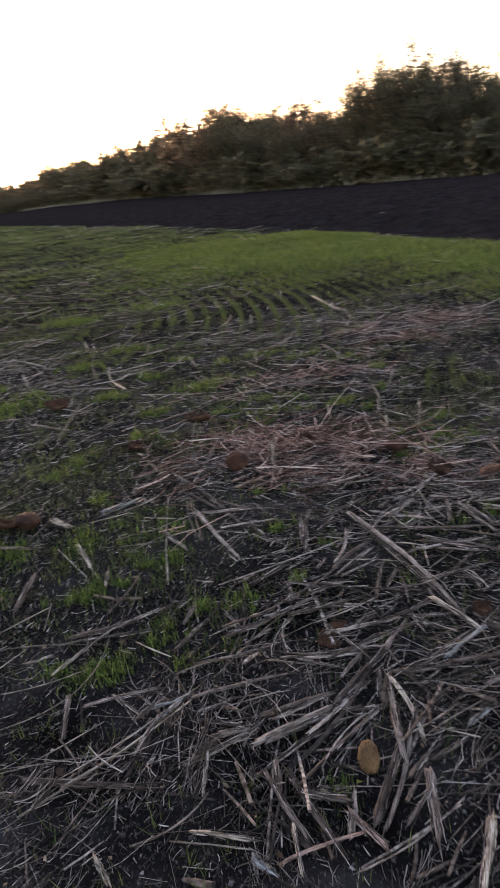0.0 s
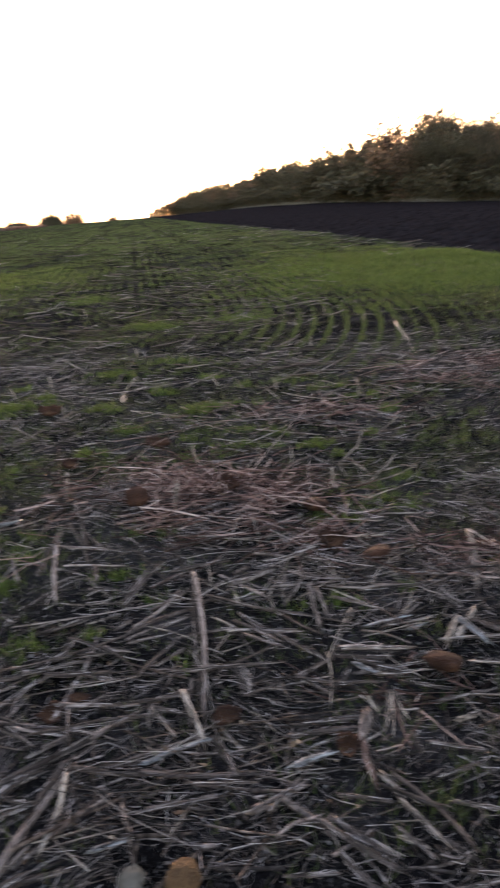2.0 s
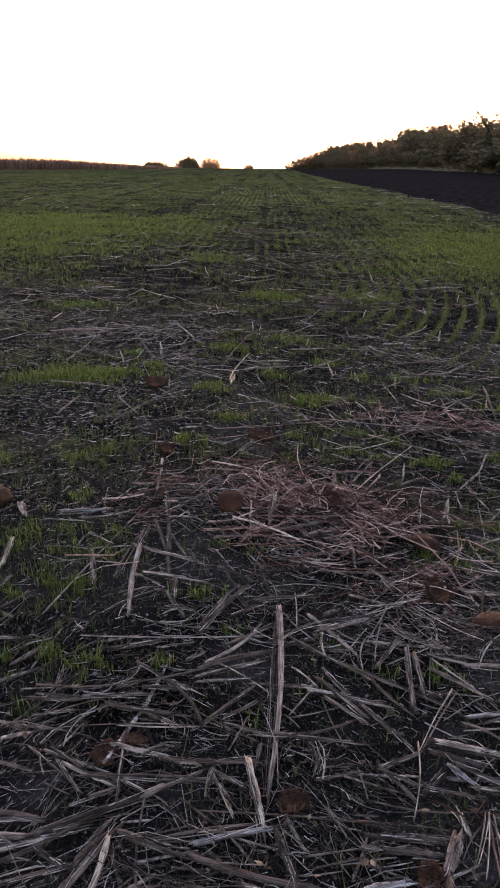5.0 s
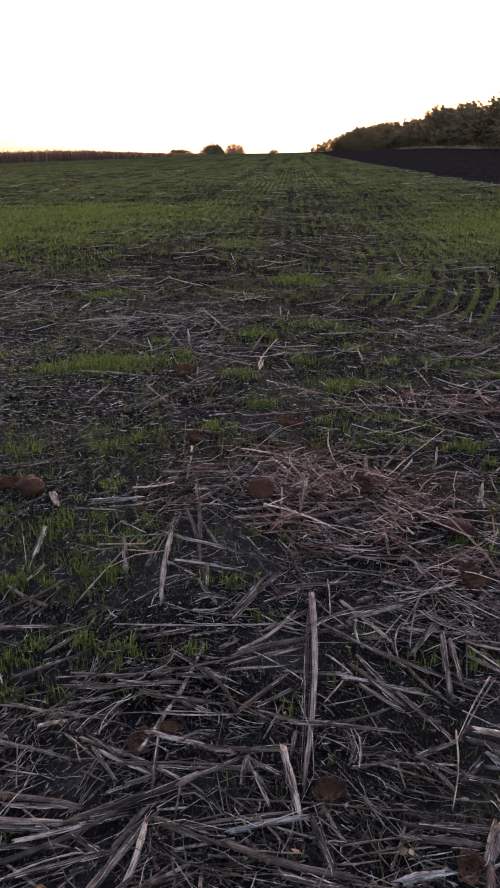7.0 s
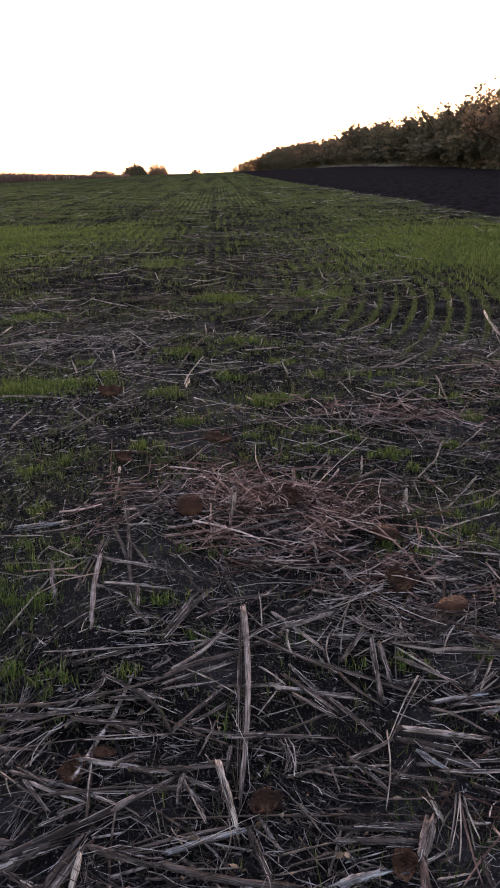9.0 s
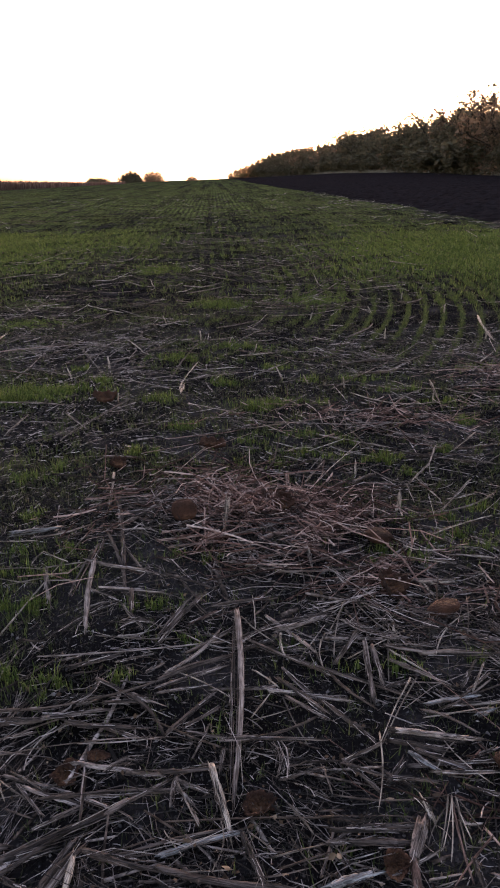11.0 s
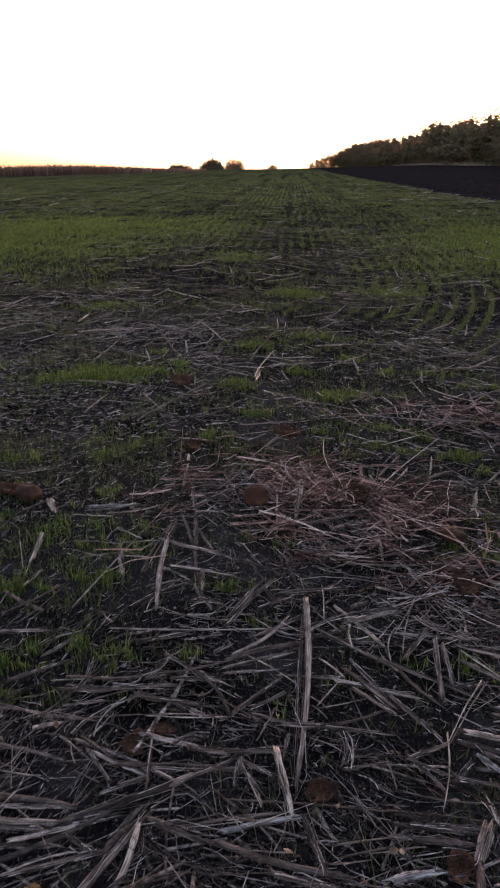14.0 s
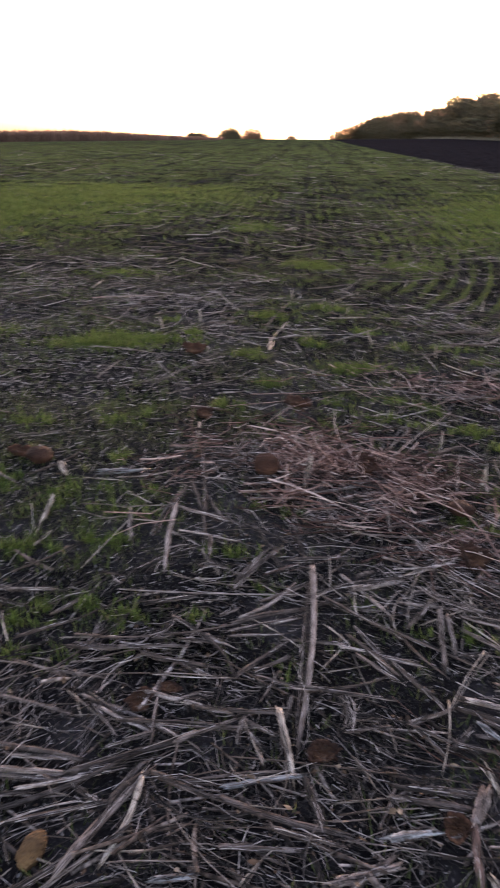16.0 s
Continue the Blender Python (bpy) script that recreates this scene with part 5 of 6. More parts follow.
THIN_E = [(0.17, 1.14, 0.22, 1.06, 0.0033, 0.00), (0.17, 1.05, 0.22, 0.96, 0.0019, 0.00), (0.12, 1.01, 0.25, 1.03, 0.0025, 0.00), (0.15, 1.22, 0.18, 1.25, 0.0021, 0.00), (-0.07, 0.99, 0.03, 0.99, 0.0025, 0.00), (-0.12, 1.09, -0.08, 1.04, 0.0019, 0.00), (0.28, 1.16, 0.27, 1.24, 0.0021, 0.00), (0.59, 1.29, 0.67, 1.15, 0.0021, -0.01), (0.55, 1.19, 0.67, 1.16, 0.0021, 0.00), (0.55, 1.21, 0.63, 1.30, 0.0021, 0.00), (0.56, 1.12, 0.47, 1.01, 0.0019, -0.01), (0.57, 1.13, 0.55, 0.99, 0.0019, 0.00), (0.57, 1.13, 0.60, 1.03, 0.0020, 0.00), (0.55, 1.13, 0.50, 1.01, 0.0019, 0.00), (0.53, 0.93, 0.47, 0.92, 0.0024, 0.00)]
THIN_F = [(0.43, 1.09, 0.47, 1.04, 0.0026, 0.00), (1.24, 4.64, 1.55, 5.00, 0.0061, 0.00), (0.19, 3.53, 0.70, 3.77, 0.0048, -0.02), (0.71, 4.03, 0.69, 3.61, 0.0050, -0.00), (-0.78, 3.36, -0.50, 4.03, 0.0048, 0.00), (0.87, 4.18, 1.40, 4.01, 0.0053, -0.13), (1.09, 4.00, 1.34, 4.22, 0.0053, 0.00), (1.51, 4.25, 1.82, 4.25, 0.0055, 0.00), (1.64, 4.67, 1.97, 4.65, 0.0060, 0.00), (0.19, 5.06, 0.45, 5.15, 0.0085, 0.00), (-1.03, 5.33, -0.80, 4.70, 0.0062, 0.00), (-0.73, 4.77, -0.37, 5.31, 0.0063, 0.00), (-0.71, 5.59, -0.53, 5.15, 0.0066, 0.00), (-1.27, 4.71, -0.89, 4.52, 0.0058, 0.00), (-0.58, 4.41, -0.27, 4.23, 0.0055, 0.00)]
THIN_G = [(-0.15, 3.89, 0.17, 3.78, 0.0050, 0.00), (-0.02, 3.62, 0.14, 3.86, 0.0049, 0.00), (-0.55, 3.40, -0.44, 3.50, 0.0045, 0.00), (1.05, 3.87, 1.22, 4.11, 0.0052, 0.00), (1.44, 4.39, 1.37, 3.89, 0.0054, 0.00), (0.20, 4.50, 0.56, 4.95, 0.0060, 0.00), (0.29, 8.01, 0.47, 7.85, 0.0127, 0.00), (-1.19, 5.10, -1.05, 5.49, 0.0065, 0.00), (-1.30, 4.00, -0.89, 3.91, 0.0050, 0.00), (-1.18, 3.67, -0.84, 3.65, 0.0047, 0.00), (-0.83, 3.78, -0.69, 3.53, 0.0063, 0.00), (-1.10, 3.47, -1.06, 3.79, 0.0047, 0.00), (-0.58, 1.29, -0.43, 1.19, 0.0030, 0.00), (-0.52, 1.29, -0.43, 1.24, 0.0030, 0.00), (-0.76, 1.19, -0.61, 1.18, 0.0022, 0.00)]
THIN_H = [(-0.74, 1.16, -0.62, 1.18, 0.0022, 0.00), (-0.67, 1.51, -0.51, 1.52, 0.0034, 0.00), (-0.59, 0.88, -0.56, 0.83, 0.0019, 0.00), (-0.65, 0.82, -0.58, 0.79, 0.0018, 0.00), (-0.57, 0.79, -0.55, 0.82, 0.0024, 0.00), (-0.54, 1.00, -0.48, 0.99, 0.0027, 0.00), (-0.07, 0.81, -0.00, 0.90, 0.0023, 0.00), (-0.33, 0.86, -0.25, 0.77, 0.0030, 0.00), (-1.29, 1.86, -1.10, 1.92, 0.0031, 0.00), (-1.14, 1.81, -1.09, 1.93, 0.0030, 0.00), (-1.11, 1.72, -0.84, 1.64, 0.0038, 0.00), (-1.16, 1.59, -0.91, 1.72, 0.0037, 0.00), (-1.37, 2.28, -1.22, 2.17, 0.0034, 0.00), (-0.71, 1.63, -0.67, 1.68, 0.0036, 0.00), (0.77, 1.57, 0.70, 1.48, 0.0036, 0.00)]
THIN_I = [(-1.35, 1.30, -1.03, 1.19, 0.0022, 0.03), (-1.32, 1.30, -1.07, 1.34, 0.0026, 0.00), (-1.33, 1.14, -0.92, 1.24, 0.0025, 0.00), (-1.31, 1.14, -1.01, 1.21, 0.0021, 0.00), (-1.22, 1.20, -0.81, 1.31, 0.0030, 0.00), (-1.22, 1.17, -0.84, 1.27, 0.0030, 0.00), (-1.19, 1.33, -1.16, 1.19, 0.0030, 0.00), (-1.03, 0.89, -0.88, 0.79, 0.0025, 0.00), (-1.25, 1.78, -0.97, 1.65, 0.0027, 0.00), (-1.33, 1.46, -0.97, 1.65, 0.0025, -0.08), (-1.31, 1.60, -1.05, 1.57, 0.0025, 0.00), (-0.89, 1.61, -0.82, 1.48, 0.0026, 0.00), (-0.24, 0.88, -0.40, 0.87, 0.0029, 0.00), (-0.54, 0.85, -0.43, 0.82, 0.0028, 0.00), (-0.38, 1.80, -0.12, 1.78, 0.0031, 0.00)]
THIN_J = [(0.74, 1.05, 0.77, 0.84, 0.0033, 0.00), (0.75, 1.07, 0.92, 1.02, 0.0035, 0.00), (1.09, 1.16, 1.09, 1.00, 0.0037, 0.00), (0.82, 1.19, 1.07, 1.10, 0.0037, 0.00), (0.78, 1.30, 1.01, 1.27, 0.0039, 0.00), (0.64, 1.41, 0.77, 1.40, 0.0039, 0.00), (0.41, 0.74, 0.50, 0.72, 0.0029, 0.00), (1.25, 1.70, 1.30, 1.55, 0.0034, 0.00), (1.03, 1.77, 1.21, 1.72, 0.0034, 0.00)]
RUSTY_A = [(-0.44, 2.27, -0.49, 2.02, 0.0031, 0.01), (-0.22, 2.77, -0.29, 2.61, 0.0037, 0.00), (-0.24, 2.83, -0.28, 2.63, 0.0037, 0.00), (-0.50, 2.41, -0.44, 2.53, 0.0034, 0.02), (-0.48, 2.38, -0.44, 2.47, 0.0034, 0.00), (-0.02, 2.97, -0.21, 2.66, 0.0038, 0.00), (0.20, 2.79, 0.22, 2.53, 0.0043, -0.00), (-0.21, 2.32, 0.03, 2.39, 0.0044, 0.00), (-0.04, 2.32, 0.04, 2.38, 0.0089, 0.00), (0.20, 2.36, 0.34, 2.46, 0.0091, 0.00), (0.16, 2.40, 0.28, 2.27, 0.0044, 0.00), (0.13, 2.33, 0.28, 2.23, 0.0033, 0.00), (0.35, 2.98, 0.33, 2.71, 0.0078, 0.00), (0.55, 3.13, 0.52, 2.99, 0.0041, 0.00), (0.31, 2.33, 0.42, 2.32, 0.0044, 0.00)]
RUSTY_B = [(-0.11, 2.51, -0.02, 2.52, 0.0047, 0.00), (-0.17, 2.27, 0.02, 2.32, 0.0043, 0.00), (-0.07, 2.74, 0.13, 2.73, 0.0037, 0.00), (0.08, 2.69, 0.29, 2.86, 0.0051, 0.00), (0.41, 2.58, 0.63, 2.69, 0.0037, 0.00), (-0.15, 2.92, 0.03, 3.04, 0.0040, 0.00), (0.12, 2.50, 0.02, 2.24, 0.0033, 0.00), (0.38, 2.69, 0.55, 2.86, 0.0051, 0.00), (0.17, 2.21, 0.37, 2.28, 0.0043, 0.00), (0.03, 2.59, 0.18, 2.65, 0.0048, 0.00), (-0.20, 2.37, -0.06, 2.42, 0.0056, 0.00), (0.36, 2.18, 0.55, 2.30, 0.0043, 0.00), (0.47, 2.76, 0.60, 2.56, 0.0049, 0.00), (0.57, 2.99, 0.43, 2.70, 0.0052, 0.00), (0.58, 2.69, 0.67, 2.77, 0.0038, 0.00)]
RUSTY_C = [(0.50, 2.50, 0.60, 2.42, 0.0035, 0.00), (0.49, 1.96, 0.54, 2.12, 0.0030, 0.00), (0.52, 2.11, 0.39, 1.94, 0.0030, 0.00), (-0.08, 1.85, 0.01, 1.90, 0.0047, 0.00), (0.47, 1.94, 0.46, 1.74, 0.0028, 0.00), (-1.65, 5.24, -1.24, 5.33, 0.0065, 0.00), (-1.51, 4.74, -1.24, 4.58, 0.0058, 0.00), (-0.25, 3.32, 0.17, 3.57, 0.0045, 0.00), (-0.35, 3.14, -0.02, 3.36, 0.0043, 0.00), (-0.84, 0.72, -0.65, 0.70, 0.0043, 0.01), (-0.64, 0.76, -0.62, 0.65, 0.0063, 0.00), (0.56, 1.13, 0.54, 0.92, 0.0033, 0.00), (0.61, 1.04, 0.67, 0.89, 0.0033, 0.00), (0.62, 1.02, 0.50, 0.91, 0.0033, 0.00), (0.84, 0.91, 0.93, 0.82, 0.0033, 0.00)]
RUSTY_D = [(0.43, 0.98, 0.42, 0.86, 0.0070, 0.00)]

stalk((0.07, 1.88), (0.04, 1.18), 0.0095, M_STALK, "long straight dry sunflower stalk lying over straw", 1, 0.055, 0.02)
stalk((-0.01, 1.25), (0.03, 1.08), 0.0075, M_PALE, "pale bleached split stalk piece on the straw", 2, 0.05, 0.025)
stalk((0.38, 0.43), (0.41, 0.33), 0.0085, M_PALE, "pale bleached split stalk piece on the straw", 3, 0.03, 0.025)
stalk((0.06, 2.50), (0.04, 2.44), 0.009, M_PALE, "short pale stalk stub standing in the chaff", 4, 0.11, 0.0)
KINDS = [("sunflower_stalk", DARK_A + DARK_B + DARK_C + DARK_D + DARK_E + DARK_F + DARK_G + DARK_H, M_DARKSTALK, "thick weathered grey-brown sunflower stalk on the straw"), ("sunflower_stalk", TAN_A + TAN_B + TAN_C + TAN_D + TAN_E + TAN_F + TAN_G + TAN_H + TAN_I, M_STALK, "dry grey-tan sunflower stalk piece lying on the straw"),
         ("stalk_splinter", PALE_A + PALE_B + PALE_C, M_PALE, "pale bleached split stalk piece on the straw"), ("stalk_splinter", SILVER_A, M_SILVER, "silvery weathered flat stalk piece on the straw"),
         ("bark_strip", FRAYED_A, M_STALK, "frayed splintered strip of stalk bark on the straw"), ("side_stem", THIN_A + THIN_B + THIN_C + THIN_D + THIN_E + THIN_F + THIN_G + THIN_H + THIN_I + THIN_J, M_STEM, "thin long dry side stem lying on the straw"),
         ("chaff_stem", RUSTY_A + RUSTY_B + RUSTY_C + RUSTY_D, M_RUSTY, "reddish-brown dry stem lying in the chaff")]
for kind_no, (name, rows, mat, label) in enumerate(KINDS):
    for j, (x0, y0, x1, y1, r, bow) in enumerate(rows):
        fat = (1.2 if r > 0.0034 else 1.0) * (1.0 - 0.35 * float(smooth(2.4, 3.2, 0.5 * (y0 + y1))))
        stalk((x0, y0), (x1, y1), r * fat, mat, label, 20 + 130 * kind_no + j, rng.uniform(0.022, 0.034), rng.uniform(0.02, 0.03), bow=bow, name=name)

SIZES = [(0.16, 0.0085), (0.24, 0.007), (0.34, 0.006), (0.46, 0.0055), (0.12, 0.009), (0.28, 0.0075)]
kinds = [(stalk_mesh("sunflower_stalk", 200 + j, *SIZES[j % 6], M_STALK), peel_mesh(260 + j, *SIZES[j % 6])) for j in range(12)]
made = 0
while made < 45:
    x, y = rng.uniform(-3.0, 4.2), rng.uniform(2.4, 7.5)
    if rng.random() > litter_cover(x, y):
        continue
    me, peel = kinds[int(rng.integers(12))]
    turn = rng.normal(0, 0.5) if rng.random() < 0.6 else rng.uniform(0, 3.14)
    z = float(field_h(x, y)) + rng.uniform(0.008, 0.025)
    ob = put("sunflower_stalk", me, None, None, Matrix.LocRotScale((x, y, z), Euler((rng.uniform(0, 6), rng.normal(0.0, 0.05), turn)), None))
    tagged(put("peeling_bark", peel, None, ob), kind="stuff")
    tagged(ob, "weathered dry stalk piece half sunk in straw", "stalk", "broken stalks on the field")
    made += 1

# standing stubs, pale cut ends, further out
stub = stalk_mesh("stalk_stub", 400, 0.13, 0.011, M_PALE)
for x, y in [(0.86, 4.35), (0.62, 4.46), (0.33, 5.30), (0.92, 6.49), (-0.96, 4.55), (-0.70, 8.33), (-1.28, 5.96), (1.36, 4.03), (-0.73, 4.78), (-0.57, 4.00), (2.24, 5.54), (0.69, 3.04), (0.81, 2.66), (1.51, 6.63), (0.46, 4.60), (-0.43, 6.26), (-1.81, 6.99), (-0.10, 5.65), (2.18, 6.49), (1.42, 5.62), (1.98, 7.30), (0.36, 10.05)]:
    ob = put("stalk_stub", stub, None, None, Matrix.LocRotScale((x, y, float(field_h(x, y)) + 0.03), Euler((rng.uniform(0, 6), rng.uniform(-1.5, -0.9), rng.uniform(0, 6))), [rng.uniform(0.5, 0.8)] * 3))
    tagged(ob, "short pale stalk stub sticking out of the soil", "stalk stub", "stubs standing in the field")


# ==== sunflower heads ====
def head_mesh(seed, size, broken, skin):
    """A dried spongy head: a domed disc with a ragged rim, a hollow face and, where broken, a piece torn away."""
    g = np.random.default_rng(seed)
    bm = bmesh.new()
    bmesh.ops.create_icosphere(bm, subdivisions=4, radius=1.0)
    cut = g.uniform(0, 6.28)
    off = Vector((g.uniform(-9, 9), g.uniform(-9, 9), g.uniform(-9, 9)))
    for v in bm.verts:
        c = v.co.copy()
        rim = 1 + 0.12 * noise.noise(c * 1.8 + off) + 0.09 * noise.noise(c * 5 + off) + 0.055 * noise.noise(c * 15 + off)
        x, y, z = c.x * rim, c.y * rim * 0.86, c.z * 0.52 * rim
        if c.z > 0.2:
            z -= (0.55 if broken else 0.12) * (c.z - 0.2) * (1 + 0.6 * noise.noise(c * 5 + off))
        if broken:
            side = x * math.cos(cut) + y * math.sin(cut)
            if side > 0.35:
                pull = (side - 0.35) * 0.85 + 0.06 * noise.noise(c * 9 + off)
                x, y = x - pull * math.cos(cut), y - pull * math.sin(cut)
        v.co = Vector((x, y, z)) * size / 2
    for f in bm.faces:
        f.smooth = True
    me = bpy.data.meshes.new("receptacle")
    bm.to_mesh(me)
    bm.free()
    me.materials.append(skin)
    return me


def bowl_mesh(seed, size):
    """A torn receptacle: a shallow bowl with a thick ragged rim, low where a piece has broken off."""
    g = np.random.default_rng(seed)
    k = 36
    a = np.arange(k) / k * 2 * np.pi
    wob = 1 + 0.16 * np.sin(2 * a + g.uniform(0, 6)) + 0.10 * np.sin(3 * a + g.uniform(0, 6)) + 0.07 * np.sin(7 * a + g.uniform(0, 6)) + 0.05 * g.normal(size=k)
    rim = 0.09 + 0.05 * g.normal(size=k) - 0.22 * np.exp(-((np.cos(a - g.uniform(0, 6)) - 1) / 0.25) ** 2)
    rings = [(0.10, -0.20), (0.28, -0.18), (0.42, -0.11), (0.50, -0.02), (0.53, 1.0), (0.44, 0.85), (0.38, -0.02), (0.28, -0.09), (0.12, -0.11)]
    v = []
    for n, (r, z) in enumerate(rings):
        zz = rim * z if z > 0.5 else z + 0.02 * g.normal(size=k)
        rr = r * wob * (1 + 0.03 * g.normal(size=k))
        v.append(np.stack([rr * np.cos(a), rr * np.sin(a) * 0.85, zz * np.ones(k)], 1))
    m = len(rings)
    v = np.concatenate(v + [np.array([[0, 0, -0.21], [0, 0, -0.12]])]) * size
    i = np.arange(m - 1)[:, None] * k
    s, e = np.arange(k), (np.arange(k) + 1) % k
    q = np.stack([i + s, i + e, i + k + e, i + k + s], -1).reshape(-1, 4)
    t = np.concatenate([np.stack([e, s, np.full(k, m * k)], 1), np.stack([(m - 1) * k + s, (m - 1) * k + e, np.full(k, m * k + 1)], 1)])
    return mesh_from("receptacle", v, [q, t], True)


def pith_mesh(seed, size):
    """Torn honeycomb pith that fills the bowl."""
    g = np.random.default_rng(seed)
    n, k = 9, 30
    r = np.linspace(0, 0.43, n)[1:, None]
    a = (np.arange(k) / k * 2 * np.pi)[None]
    x, y = r * np.cos(a), 0.85 * r * np.sin(a)
    z = -0.03 + 0.10 * (fbm(x * 9 + seed, y * 9, seed, 2) - 0.5) + 0.07 * g.normal(size=x.shape) * 0.6
    v = np.concatenate([np.stack([x, y, z], -1).reshape(-1, 3), [[0, 0, 0.03]]]) * size
    i = np.arange(n - 2)[:, None] * k
    s, e = np.arange(k), (np.arange(k) + 1) % k
    q = np.stack([i + s, i + e, i + k + e, i + k + s], -1).reshape(-1, 4)
    return mesh_from("pith", v, [q, np.stack([e, s, np.full(k, (n - 1) * k)], 1)])


def dried_sunflower(x, y, size, tilt, turn, seed, broken, label, shape=(1, 1, 1), skin=None):
    base = new("dried_sunflower")
    base.matrix_basis = Matrix.LocRotScale((x, y, float(field_h(x, y)) + size * 0.34 + 0.6 * float(mound(x, y))), Euler((tilt * (0.5 if broken else 1.0), 0.15, turn if not broken else 0.6 * math.sin(turn))), Vector(shape))
    if broken:
        put("receptacle", bowl_mesh(seed, size), M_HEAD, base)
        put("pith", pith_mesh(seed + 70, size), M_PITH, base)
    else:
        put("receptacle", head_mesh(seed, size, 0, skin or M_HEAD), None, base)
    return tagged(base, label, "sunflower", "dried sunflower heads on the field")


WHOLE_HEADS = [(-0.12, 2.50, 0.105, 0.90), (0.65, 2.35, 0.120, 0.12), (0.75, 1.82, 0.105, 0.30), (-0.52, 0.86, 0.080, 0.45), (-1.07, 2.49, 0.110, 0.30), (0.74, 1.19, 0.110, 0.40), (-0.05, 0.69, 0.090, 0.45), (0.27, 0.54, 0.075, 0.40)]
TORN_HEADS = [(-0.38, 1.28, 0.072, 0.50), (-0.31, 1.34, 0.050, 0.40), (-0.65, 4.01, 0.120, 0.50), (-0.45, 3.03, 0.085, 0.60), (-0.01, 3.31, 0.120, 0.10), (0.28, 2.63, 0.120, 0.70), (0.63, 1.99, 0.120, 0.60), (0.10, 1.15, 0.072, 0.30), (0.39, 0.97, 0.062, 0.80), (-1.15, 2.52, 0.100, 0.20), (0.33, 0.53, 0.070, 0.90)]
for j, (x, y, size, tilt) in enumerate(WHOLE_HEADS):
    egg = j in (3, 6, 7)
    dried_sunflower(x, y, size, tilt, -0.35 if egg else j * 1.7, 300 + j, 0, "egg-shaped orange-brown dried sunflower head on straw" if egg else "round dried rust-brown sunflower head lying on straw", (0.66, 1.2, 1.3) if j == 3 else (0.8, 1.15, 1.4) if egg else (1, 1, 1), M_EGG if egg else M_HEAD)
for j, (x, y, size, tilt) in enumerate(TORN_HEADS):
    dried_sunflower(x, y, size, tilt, 0.8 + j * 2.1, 330 + j, 1, "broken spongy rust-brown sunflower head on the field")

# ==== stones and pale scraps ====
def stone_mesh(seed, size):
    bm = bmesh.new()
    bmesh.ops.create_icosphere(bm, subdivisions=2, radius=size / 2)
    for v in bm.verts:
        v.co *= 1 + 0.3 * noise.noise(v.co * 3 / size + Vector((seed, 0, 0)))
        v.co.z *= 0.7
    me = bpy.data.meshes.new("stone")
    bm.to_mesh(me)
    bm.free()
    me.materials.append(M_STONE)
    return me


for x, y, size, label in [(-0.16, 0.73, 0.06, "small grey stone lying among straw"), (8.82, 14.1, 0.10, "pale stone lying on the ploughed soil"), (8.59, 11.1, 0.06, "small pale stone on the ploughed soil")]:
    z = float(base_h(x, y)) + (0.05 if x > 6 else 0.02)
    tagged(put("stone", stone_mesh(int(x * 10), size), M_STONE, None, pose(x, y, z)), label, "stone")


